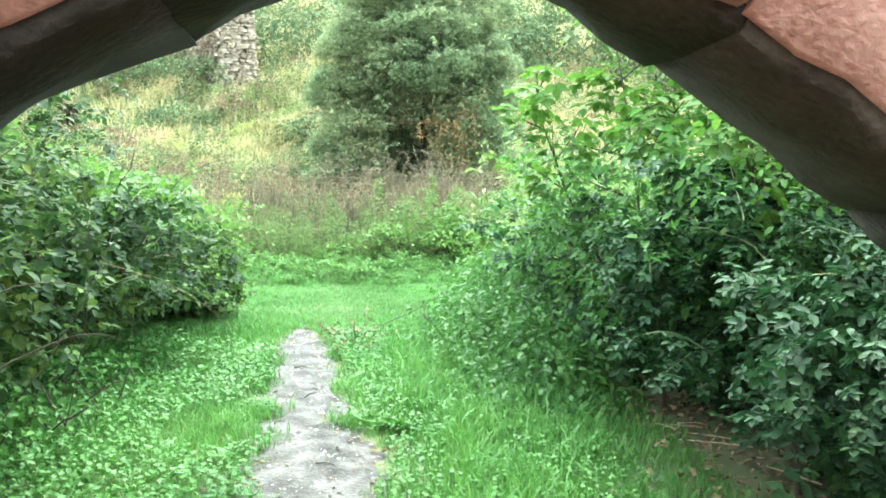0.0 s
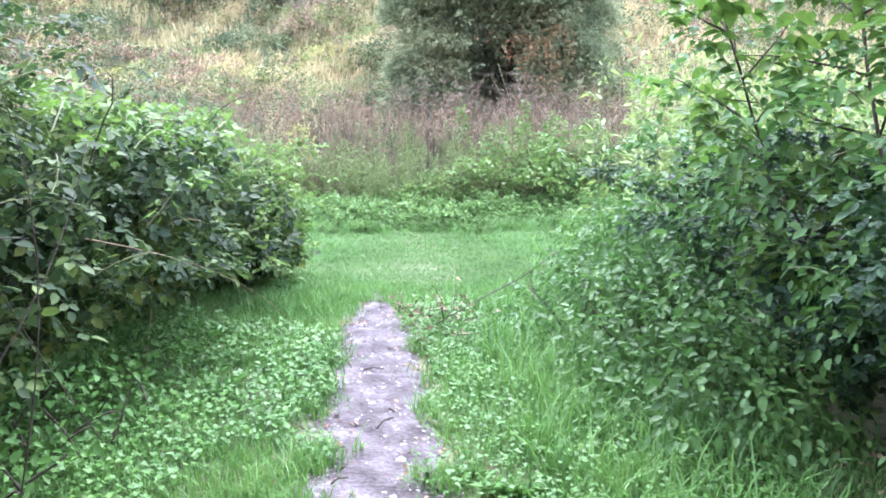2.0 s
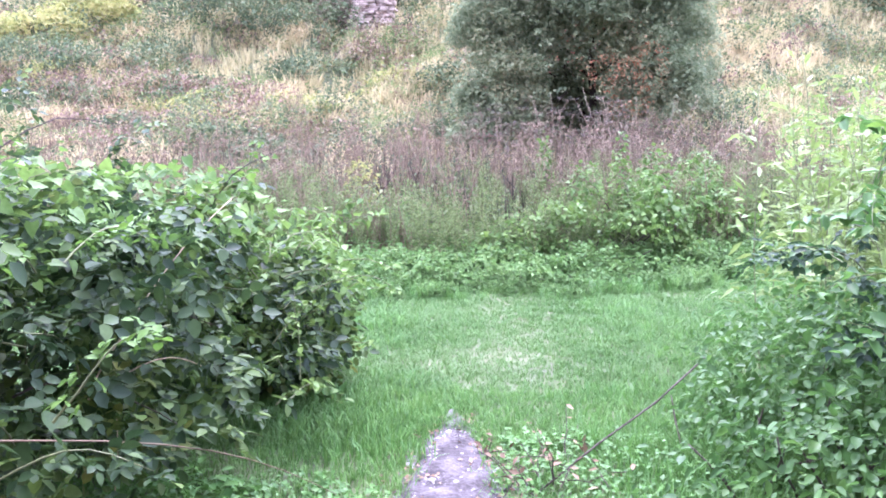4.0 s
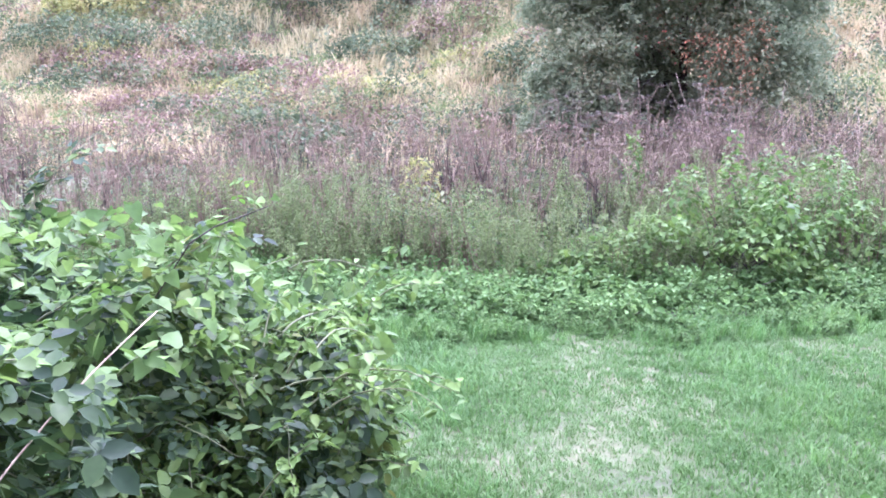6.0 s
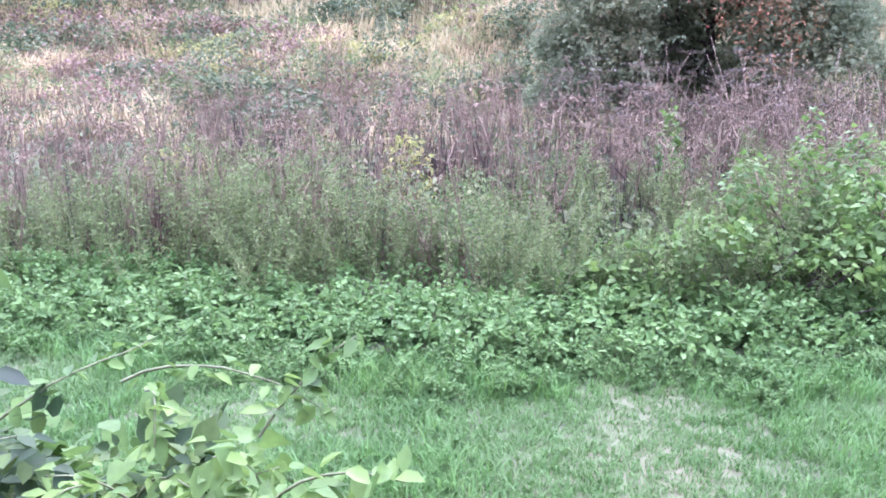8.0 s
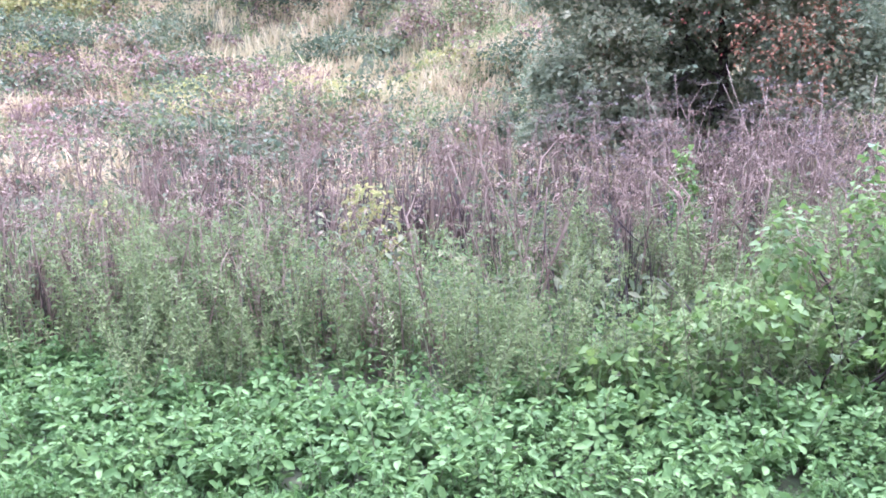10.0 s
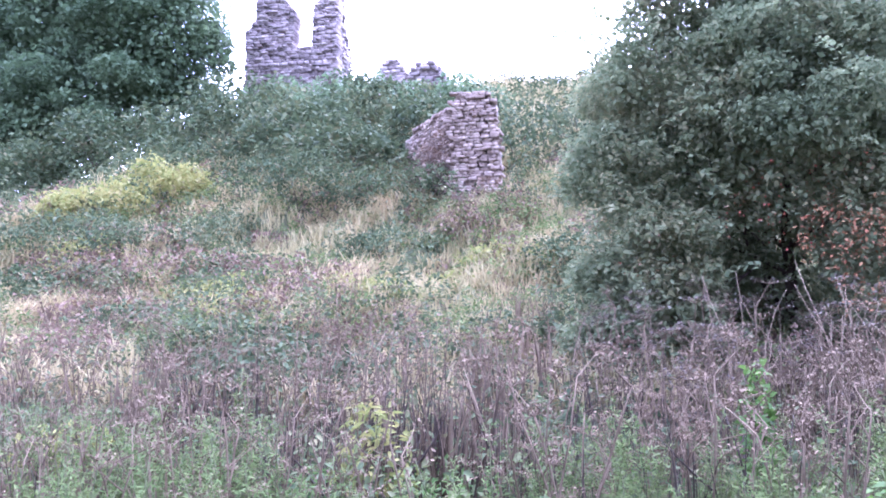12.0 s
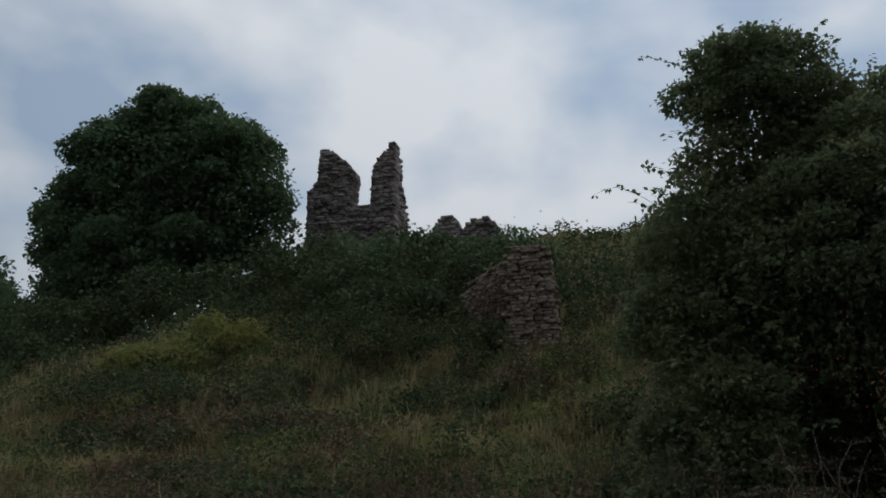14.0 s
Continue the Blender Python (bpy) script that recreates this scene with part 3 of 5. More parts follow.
def massed(rng, blobs, n, r0, r1, core=0.86):
    """Large masses drawn in a little, with smaller boughs standing out of them."""
    return [(*b[:3], b[3] * core, b[4] * core, b[5] * core) for b in blobs] + clumped(rng, blobs, n, r0, r1, -0.7)


hedge = shrub("bramble_hedge", massed(B, LEFT, 130, 0.16, 0.36), 40000, trefoil(), 0.05, 0.125, M_BRAMBLE, "dense dark green bramble thicket with yellowing leaves", "bramble", B, 60, 1.6, 0.42, 0.5, 3.2, hang=0.3, fill=0.12, gap=((-0.62, 7.2, -0.05, 0.8, 2.9, 0.5), (-1.0, 5.4, 0.0, 0.7, 1.2, 0.5)), extra=(
    ("bindweed", [(-1.25, 9.15, 1.02, 0.5, 0.5, 0.24), (-1.5, 8.9, 1.0, 0.6, 0.7, 0.26), (-1.6, 7.9, 1.12, 0.55, 0.8, 0.28), (-1.9, 6.6, 1.45, 0.7, 0.9, 0.35), (-2.1, 5.5, 1.85, 0.7, 0.8, 0.4)], 5400, heart_leaf(), 0.03, 0.065, M_BIND, "bright green bindweed leaves over the top"),))
sh = []
for _ in range(48):
    x, y = B.uniform(-2.6, -0.95), 4.6 + 4.8 * B.random() ** 1.5
    sh.append(tube(wander((x, y, B.uniform(0.4, 1.1)), (B.normal(0.2, 0.5), B.normal(0, 0.5), 1), B.uniform(0.4, 0.9), 7, B, 0.13, 0.16), 0.004, 0.0015, 4))
for vf in sh:
    part("cane", local(vf, hedge), M_BARK, hedge, "thin dark cane")



def sprays(ob, name, spots, rng, shape, s0, s1, mat, length, side):
    """Leafy shoots that arch out of a hedge."""
    wood, pos, yaw = [], [], []
    for x, y, z in spots:
        p = wander((x, y, z), (side + rng.normal(0, 0.5), rng.normal(0, 0.6), rng.uniform(0.5, 1.3)), rng.uniform(0.5, 1.0) * length, 8, rng, 0.1, 0.14)
        wood.append(tube(p, 0.0035, 0.0012, 4))
        for i in range(2, 9):
            for _ in range(3):
                pos.append(p[i] + rng.normal(0, 0.012, 3))
                yaw.append(rng.uniform(0, 6.283))
    n = len(pos)
    tagged(part(name, local(scatter(shape, np.array(pos), turns(np.array(yaw), rng.normal(-0.25, 0.4, n), rng.normal(0, 0.4, n)), rng.uniform(s0, s1, n)), ob), mat, ob, "leafy shoots arching out"), kind="stuff")
    tagged(part(name + "_wood", local(join(*wood), ob), M_STEM, ob), kind="stuff")


sprays(hedge, "shoot", [(B.uniform(-2.2, -0.95), y, B.uniform(0.5, 1.15) + 0.08 * max(0, 8 - y)) for y in B.uniform(4.8, 9.6, 130)], B, trefoil(), 0.05, 0.1, M_BRAMBLE, 0.6, 0.25)
sprays(hedge, "end_shoot", [(B.uniform(-1.3, -0.5), B.uniform(8.7, 9.95), B.uniform(0.25, 0.95)) for _ in range(75)], B, leaf_shape(0.6), 0.03, 0.06, M_BIND, 0.42, 0.3)
sprays(hedge, "light_shoot", [(B.uniform(-2.0, -0.7), y, B.uniform(0.7, 1.1) + 0.12 * max(0, 8 - y)) for y in B.uniform(5.2, 9.8, 14)], B, trefoil(), 0.04, 0.07, M_ELDER, 0.45, 0.25)
sprays(hedge, "overhanging_shoot", [(B.uniform(-2.0, -1.1), B.uniform(5.8, 7.4), B.uniform(1.25, 1.7)) for _ in range(34)], B, trefoil(), 0.035, 0.07, M_BRAMBLE, 0.7, 0.45)
sprays(hedge, "bindweed_strand", [(B.uniform(-1.6, -0.8), B.uniform(8.2, 9.3), B.uniform(0.9, 1.12)) for _ in range(20)], B, heart_leaf(), 0.035, 0.065, M_BIND, 0.4, 0.2)

shrub("bindweed_clump", [(-0.82, 9.95, 0.42, 0.36, 0.3, 0.42), (-1.3, 10.0, 0.38, 0.45, 0.32, 0.44), (-1.0, 10.15, 0.22, 0.5, 0.3, 0.3)], 2600, heart_leaf(), 0.04, 0.085, M_BIND, "light green bindweed trailing off the hedge onto the lawn", "climber", B, 14, 0.8, 0.3, hang=0.3, extra=(
    ("bramble_leaves", [(-0.85, 9.85, 0.35, 0.38, 0.3, 0.36), (-1.35, 9.95, 0.35, 0.45, 0.3, 0.38)], 900, trefoil(), 0.06, 0.12, M_BRAMBLE, "dark bramble leaves among the bindweed"),))

shrub("weed_bank", [(-1.15, 7.2, 0.0, 0.42, 0.8, 0.26), (-1.3, 6.3, -0.02, 0.45, 0.7, 0.28), (-0.95, 8.1, 0.0, 0.36, 0.6, 0.2), (-1.35, 5.5, -0.05, 0.45, 0.6, 0.26)], 9000, leaf_shape(0.62), 0.02, 0.055, M_COVER, "low fresh green weeds at the foot of the hedge", "weeds", B, 30, 0.35, 0.35, 0.45, 3.4, hang=0.2, fill=0.1)

# dry bare stalks arching out of the hedge
for foot, top, bow in (((-1.0, 6.5, 0.0), (-0.92, 6.32, 1.5), 0.10), ((-0.85, 6.9, 0.02), (-1.2, 6.6, 1.2), -0.12), ((-1.02, 7.9, 0.0), (-1.0, 8.03, 0.50), 0.01),
                       ((-1.25, 5.9, 0.0), (-0.75, 6.6, 1.15), 0.14), ((-1.0, 7.2, 0.75), (-0.35, 8.3, 0.12), 0.05), ((-1.5, 6.2, 1.0), (-0.98, 6.35, 1.45), 0.06), ((-0.98, 7.8, 0.66), (-0.70, 8.4, 1.17), 0.0), ((-0.98, 7.8, 0.64), (-0.70, 7.97, 0.69), 0.02)):
    a, b = np.array(foot), np.array(top)
    pts = np.array([a + (b - a) * t + np.array((bow, 0.03, 0.06)) * math.sin(math.pi * t) for t in np.linspace(0, 1, 9)])
    st = thing("dry_stalk", foot[0], foot[1], "thin bare stalk leaning out of the hedge", "stalk", "dry stalks at the hedge", z=foot[2])
    part("stalk", local(tube(pts, 0.0028, 0.0014, 5), st), M_CANE if foot[1] > 7.5 else M_DRYSTEM if foot[1] > 7 else M_BARK, st)
knot_ = thing("dead_seed_head", -0.91, 6.33, "dark withered seed head on a bare stalk", "seed head", z=1.47)
tagged(part("head", scatter(small_leaf(0.5, 0.2), B.normal(0, 0.018, (60, 3)), turns(B.uniform(0, 6.28, 60), B.normal(0, 1, 60), B.normal(0, 1, 60)), B.uniform(0.015, 0.035, 60)), M_BARK, knot_), kind="stuff")

# ---- hedge on the other side: wild rose, elder saplings, pale tall herbs ----
RIGHT = [(2.4, 5.0, 0.4, 0.85, 0.8, 0.72), (2.45, 6.1, 0.5, 0.9, 0.9, 0.8), (2.5, 7.3, 0.5, 0.8, 0.9, 0.7), (2.7, 8.3, 0.4, 0.7, 0.8, 0.5), (3.4, 6.4, 0.9, 1.2, 1.3, 1.1), (3.6, 8.2, 0.6, 1.2, 1.2, 0.8)]
ROSE_LEAF = compound(2, leaf_shape(0.62), 0.36)
rose = shrub("wild_rose_bush", massed(B, RIGHT, 90, 0.16, 0.36), 25000, ROSE_LEAF, 0.07, 0.16, M_DOG, "dense dark green wild rose bush with pale leaf undersides", "bush", B, 50, 1.5, 0.36, 0.45, 3.0, hang=0.3, fill=0.12, gap=((1.55, 5.9, -0.15, 0.75, 1.6, 0.62),), extra=(
    ("young_foliage", [(2.15, 7.0, 0.95, 0.72, 1.2, 0.62), (2.1, 8.2, 0.5, 0.7, 0.8, 0.62), (2.3, 6.0, 1.15, 0.7, 0.7, 0.42), (1.85, 7.5, 0.55, 0.55, 0.8, 0.5)], 7500, leaf_shape(0.6), 0.03, 0.065, M_YOUNG, "lighter green young leaves"),))
sprays(rose, "shoot", [(B.uniform(1.7, 2.2), y, B.uniform(0.35, 1.15)) for y in B.uniform(5.0, 8.8, 50)], B, ROSE_LEAF, 0.08, 0.15, M_DOG, 0.5, -0.3)
sprays(rose, "young_shoot", [(B.uniform(1.45, 2.1), y, B.uniform(0.6, 1.35)) for y in B.uniform(5.8, 8.9, 60)], B, leaf_shape(0.6), 0.04, 0.08, M_YOUNG, 0.5, -0.25)
shrub("nettle_bank", [(1.6, 8.9, 0.16, 0.62, 0.7, 0.46), (1.4, 8.0, 0.1, 0.6, 0.8, 0.44), (1.78, 9.45, 0.12, 0.58, 0.6, 0.5), (1.45, 7.1, 0.05, 0.55, 0.7, 0.42), (1.75, 9.0, 0.3, 0.4, 0.5, 0.4)], 20000, leaf_shape(0.6), 0.025, 0.062, M_YOUNG, "low bank of fresh green nettles", "nettles", B, 40, 0.5, 0.4, 0.5, 3.4, hang=0.3, fill=0.1)


def elder(x, y, h, lean, rng, n_leaves, label):
    ob = thing("elder_sapling", x, y, label, "sapling", "elder saplings in the hedge")
    base = np.array((x, y, float(land(x, y)) - 0.05))
    main = wander(base, (lean[0], lean[1], 1), h, 10, rng, 0.05)
    part("trunk", local(tube(main, 0.011, 0.004, 6), ob), M_BARK, ob)
    pos = []
    for i in range(3, 11):
        for _ in range(2):
            a = rng.uniform(0, 6.283)
            d = (math.cos(a) + lean[0], math.sin(a) + lean[1], rng.uniform(0.3, 0.9))
            tw = wander(main[i], d, rng.uniform(0.35, 0.7) * h * 0.35, 5, rng, 0.1, 0.02)
            part("branch", local(tube(tw, 0.006, 0.002, 4), ob), M_BARK, ob)
            pos += [tw[j] + rng.normal(0, 0.02, 3) for j in (2, 3, 4, 5, 5)]
    pos = np.array(pos)
    pos = pos[rng.integers(0, len(pos), n_leaves)] + rng.normal(0, 0.05, (n_leaves, 3))
    part("foliage", local(scatter(compound(2, leaf_shape(0.6, 0.08, 0.14), 0.46), pos, turns(rng.uniform(0, 6.28, n_leaves), rng.normal(-0.35, 0.35, n_leaves), rng.normal(0, 0.3, n_leaves)), rng.uniform(0.10, 0.21, n_leaves)), ob), M_ELDER, ob)
    return ob


E_LABEL = "young elder with light green leaves on dark stems"
elder(2.05, 6.7, 2.5, (-0.1, 0.12), B, 150, E_LABEL)
elder(2.3, 7.5, 2.0, (-0.48, 0.0), B, 130, E_LABEL)
elder(2.35, 7.3, 2.9, (-0.06, 0.05), B, 260, E_LABEL)
elder(2.4, 6.2, 2.9, (0.0, 0.1), B, 320, E_LABEL)
elder(2.15, 5.6, 2.3, (-0.05, 0.15), B, 170, E_LABEL)
elder(2.9, 7.6, 3.0, (0.0, 0.0), B, 380, E_LABEL)


def stalk_plant(name, height, n_stems, n_leaves, shape, s0, s1, leaf_mat, stem_mat, label, category, rng, spread=0.12, lean=0.12, taper=0.6, group="", low=0.1, r=0.004):
    """Upright herb: several stems with leaves all along them."""
    ob = tagged(new(name), label, category, group)
    ob.empty_display_size = 0.1
    pos = []
    for _ in range(n_stems):
        s = (rng.normal(0, spread), rng.normal(0, spread), -0.05)
        p = wander(s, (rng.normal(0, lean), rng.normal(0, lean), 1), height * rng.uniform(0.7, 1.05), 8, rng, 0.05)
        part("stem", tube(p, r, r * 0.4, 4), stem_mat, ob)
        t = rng.uniform(low, 1, n_leaves // n_stems) * 8
        i = np.clip(t.astype(int), 0, 7)
        pos.append(p[i] + (p[i + 1] - p[i]) * (t - i)[:, None])
    pos = np.concatenate(pos)
    m = len(pos)
    rise = np.clip(pos[:, 2] / height, 0, 1)
    a = rng.uniform(0, 6.283, m)
    off = rng.uniform(0.0, 0.5, m) * (1 - taper * rise) * (s1 * 1.6)
    pos = pos + np.stack([np.cos(a) * off, np.sin(a) * off, 0 * a], -1)
    tagged(part("leaves", scatter(shape, pos, turns(a - math.pi / 2 + rng.normal(0, 0.4, m), rng.normal(0.15, 0.5, m), rng.normal(0, 0.5, m)), rng.uniform(s0, s1, m) * (1.15 - 0.55 * rise)), leaf_mat, ob), kind="stuff")
    return ob


def plant_out(kinds, spots, rng, s0=0.8, s1=1.15):
    """Set the first of each kind at its spot, and copies at all the others."""
    used = set()
    for i, (x, y) in enumerate(spots):
        k = i % len(kinds)
        s = rng.uniform(s0, s1)
        m = pose(x, y, float(land(x, y)), rng.normal(0, 4), rng.normal(0, 4), rng.uniform(0, 360)) @ Matrix.Diagonal((s, s, s, 1))
        if k not in used:
            kinds[k].matrix_basis = m
            used.add(k)
        else:
            copy_thing(kinds[k], m @ Matrix.Diagonal((1 / kinds[k].scale[0],) * 3 + (1,)))


def spots_in(n, x0, x1, y0, y1, rng, gap=0.2, keep=None):
    out = []
    for _ in range(n * 12):
        if len(out) >= n:
            break
        x, y = rng.uniform(x0, x1), rng.uniform(y0, y1)
        if keep and not keep(x, y):
            continue
        if all((x - a) ** 2 + (y - b) ** 2 > gap * gap for a, b in out):
            out.append((x, y))
    return out


V = np.random.default_rng(33)
narrow = small_leaf(0.3, 0.05)
pale = [stalk_plant("willowherb", 1.65, 7, 460, narrow, 0.06, 0.13, M_PALE, M_STEM, "tall pale green willowherb with thin upright stems", "herb", V, 0.14, 0.06, 0.4, "willowherb by the hedge", 0.3) for _ in range(3)]
plant_out(pale, spots_in(46, 1.7, 4.0, 9.5, 11.6, V, 0.22, lambda x, y: x > 0.42 + (y - 6.5) * 0.47), V)

# ---- nettles along the foot of the hill ----


def nettle_front(x):
    return 12.6 + 0.15 * math.sin(x * 1.9) + 0.1 * math.sin(x * 4.3) + max(0.0, (x - 1.2) * 0.45) + max(0.0, (-2 - x) * 0.25)


nettle = [stalk_plant("nettle", 0.36, 6, 380, leaf_shape(0.66, 0.08, 0.22), 0.026, 0.064, M_NETTLE, M_STEM, "green stinging nettle with broad toothed leaves", "nettle", V, 0.12, 0.35, 0.0, "nettles at the foot of the hill", 0.35) for _ in range(6)]
NETTLES = spots_in(300, -4.4, 4.6, 12.2, 15.4, V, 0.14, lambda x, y: nettle_front(x) - 0.25 < y < nettle_front(x) + 1.15)
for lo, hi, s0, s1 in ((-0.3, 0.1, 0.32, 0.6), (0.1, 0.5, 0.5, 0.85), (0.5, 1.2, 0.65, 1.15)):
    band = [q for q in NETTLES if lo <= q[1] - nettle_front(q[0]) < hi]
    if lo > 0:
        nettle = [copy_thing(q, q.matrix_basis) for q in nettle]
    plant_out(nettle, band, V, s0, s1)

shrub("burdock_clump", massed(V, [(1.2, 13.75, 0.2, 0.6, 0.45, 0.5), (1.95, 13.95, 0.28, 0.75, 0.5, 0.62), (0.75, 13.9, 0.15, 0.42, 0.4, 0.45), (2.75, 14.3, 0.3, 0.7, 0.5, 0.6)], 26, 0.14, 0.28), 6800, heart_leaf(), 0.03, 0.078, M_BIND, "dark green leafy clump with climbing bindweed", "weed", V, 24, 0.8, 0.35, 0.4, hang=0.4, fill=0.1, gap=((1.3, 13.3, 0.38, 0.34, 0.3, 0.17), (1.75, 13.5, 0.3, 0.2, 0.3, 0.12)))
shrub("climbing_bindweed", [(1.75, 14.15, 0.75, 0.12, 0.12, 0.55), (2.2, 14.5, 0.7, 0.25, 0.2, 0.5), (2.7, 14.6, 0.6, 0.3, 0.3, 0.55), (1.4, 14.2, 0.7, 0.2, 0.16, 0.34)], 2300, heart_leaf(), 0.026, 0.06, M_BIND, "bright green bindweed climbing a dead stem", "climber", V, 10, 1.2, hang=0.8)
shrub("climbing_bindweed", [(1.12, 15.7, 0.7, 0.12, 0.12, 0.62)], 480, heart_leaf(), 0.025, 0.055, M_BIND, "bright green bindweed climbing a tall dead stem", "climber", V, 6, 1.3)
shrub("yellowing_weed", [(-1.15, 15.9, 0.6, 0.25, 0.2, 0.4)], 260, leaf_shape(0.45), 0.05, 0.1, M_YELLOW, "yellow-green weed among brown stalks", "weed", V, 6, 0.9)
shrub("yellowing_weed", [(-3.2, 15.8, 0.5, 0.5, 0.3, 0.35)], 320, leaf_shape(0.45), 0.05, 0.1, M_YELLOW, "yellow-green weed among brown stalks", "weed", V, 6, 0.9)

mug = [stalk_plant("mugwort", 0.86, 7, 1250, small_leaf(0.32, 0.08), 0.018, 0.052, M_MUG, M_STEM, "grey-green mugwort with dark upright stems", "herb", V, 0.16, 0.13, 0.45, "mugwort on the slope", 0.15) for _ in range(5)]
plant_out(mug, spots_in(215, -5.0, 4.6, 13.0, 16.4, V, 0.19, lambda x, y: nettle_front(x) + 1.0 < y < nettle_front(x) + 3.0 and noise.noise((x * 0.9, y * 0.9, 3.3)) > (-0.28 if x > -0.3 else 0.0)), V, 0.55, 1.3)

x_, y_ = V.uniform(-6, 6, 30000), V.uniform(12.6, 16.5, 30000)
ok = y_ > 12.6 + np.clip(x_ - 1.2, 0, 9) * 0.45 + np.clip(-2 - x_, 0, 9) * 0.25
x_, y_ = x_[ok], y_[ok]
p_ = on_land(x_, y_) + np.stack([0 * x_, 0 * x_, V.uniform(0.01, 0.26, len(x_))], -1)
tagged(part("foot_leaves", scatter(leaf_shape(0.55), p_, turns(V.uniform(0, 6.28, len(x_)), V.normal(-0.2, 0.5, len(x_)), V.normal(0, 0.5, len(x_))), V.uniform(0.025, 0.07, len(x_))), M_NETTLE), "low green leaves under the nettles and mugwort", "undergrowth", kind="stuff")

# ---- dead hogweed and dock stalks above them ----


def dead_stalk(rng, height, umbels, label, wide=0.085, seeds=None):
    ob = tagged(new("dead_hogweed"), label, "dead plant", "dead stalks on the slope")
    ob.empty_display_size = 0.1
    heads, spokes = [], []
    for _ in range(3):
        p = wander((rng.normal(0, 0.09), rng.normal(0, 0.09), -0.05), (rng.normal(0, 0.1), rng.normal(0, 0.1), 1), height * rng.uniform(0.7, 1.0), 7, rng, 0.05)
        for j in (4, 5, 6, 7):
            if j < 7 and rng.random() < 0.45:
                continue
            b = wander(p[j], (rng.normal(0, 0.7), rng.normal(0, 0.7), 1), 0.16 * height, 3, rng, 0.05)
            spokes.append(tube(b, 0.004, 0.002, 4))
            if umbels:
                for _ in range(11):
                    a, q = rng.uniform(0, 6.283), rng.uniform(0.02, wide)
                    tip = b[-1] + np.array((math.cos(a) * q, math.sin(a) * q, 0.035))
                    spokes.append(tube(np.array([b[-1], tip]), 0.0018, 0.001, 3))
                    heads.append(tip)
            else:
                heads += [b[-1] + rng.normal(0, 0.03, 3) for _ in range(8)]
        part("stalk", tube(p, 0.008, 0.004, 5), M_DRYSTEM, ob)
    tagged(part("flower_stalk", join(*spokes), M_DRYSTEM, ob), kind="stuff")
    h = np.array(heads)
    h = np.repeat(h, 3, 0) + rng.normal(0, 0.009, (len(h) * 3, 3))
    tagged(part("seed_head", scatter(small_leaf(0.8, 0.1), h, turns(rng.uniform(0, 6.28, len(h)), rng.normal(0, 0.5, len(h)), rng.normal(0, 0.5, len(h))), rng.uniform(0.009, 0.022, len(h)) * (wide / 0.085) ** 0.5), seeds or M_DRYSTEM, ob), kind="stuff")
    return ob


D = np.random.default_rng(44)
dead = [dead_stalk(D, 1.05, i % 3 != 2, "dead brown hogweed stalks with flat seed heads" if i % 3 != 2 else "dead brown branching dock stalks") for i in range(6)]
plant_out(dead, spots_in(55, -4.5, 3.5, 14.2, 15.4, D, 0.2) + spots_in(170, -9, 4.5, 15.0, 19.6, D, 0.2) + spots_in(45, 0.3, 4.2, 16.2, 18.6, D, 0.2), D, 0.65, 1.2)
hog = [dead_stalk(D, 1.2, True, "tall dead hogweed with wide flat pale seed heads", 0.15, M_SEED) for _ in range(3)]
plant_out(hog, [(1.37, 17.55)] + spots_in(20, 0.3, 3.8, 16.2, 18.5, D, 0.35), D, 0.75, 1.15)
k = 9500
x_, y_ = D.uniform(-14, 9, k), 14.3 + 10.7 * D.uniform(0, 1, k) ** 1.3
ok = nz(x_, y_, 0.7, 2) + 0.6 * nz(x_, y_, 2.0, 6) - np.clip(y_ - 18.5, 0, 6) * 0.07 > 0.02
x_, y_ = x_[ok], y_[ok]
stick = tuft(9, 0.35, D, 0.25, 0.009, 0.05)
tagged(part("dead_stems", scatter(stick, on_land(x_, y_, -0.02), turns(D.uniform(0, 6.28, len(x_)), D.normal(0, 0.12, len(x_)), D.normal(0, 0.12, len(x_))), D.uniform(0.35, 0.9, len(x_)) * (0.85 + 0.7 * nz(x_, y_, 0.9, 15))), M_DRYSTEM), "thick stand of thin purplish brown dead stems", "dead plants", kind="stuff")
x_, y_ = D.uniform(-9, 5, 1500), D.uniform(14.4, 18.0, 1500)
ok = nz(x_, y_, 0.8, 41) + 0.5 * nz(x_, y_, 2.2, 42) > 0.12
x_, y_ = x_[ok], y_[ok]
stick = tuft(5, 0.3, D, 0.2, 0.0045, 0.05)
tagged(part("dark_stems", scatter(stick, on_land(x_, y_, -0.02), turns(D.uniform(0, 6.28, len(x_)), D.normal(0, 0.1, len(x_)), D.normal(0, 0.1, len(x_))), D.uniform(0.7, 1.15, len(x_))), M_BARK), "tall dark brown bare stems standing upright", "dead plants", kind="stuff")
x_, y_ = D.uniform(-14, 8, 7000), 15.0 + 7 * D.uniform(0, 1, 7000) ** 1.3
p_ = on_land(x_, y_) + np.stack([0 * x_, 0 * x_, D.uniform(0.05, 0.85, len(x_))], -1)
tagged(part("withered_leaves", scatter(small_leaf(0.4, 0.1), p_, turns(D.uniform(0, 6.28, len(x_)), D.normal(-0.4, 0.6, len(x_)), D.normal(0, 0.6, len(x_))), D.uniform(0.02, 0.055, len(x_))), M_DRYSTEM), "withered brown leaves among the dead stems", "dead plants", kind="stuff")
x_, y_ = D.uniform(-14, 8, 36000), 14.5 + 7.5 * D.uniform(0, 1, 36000) ** 1.15
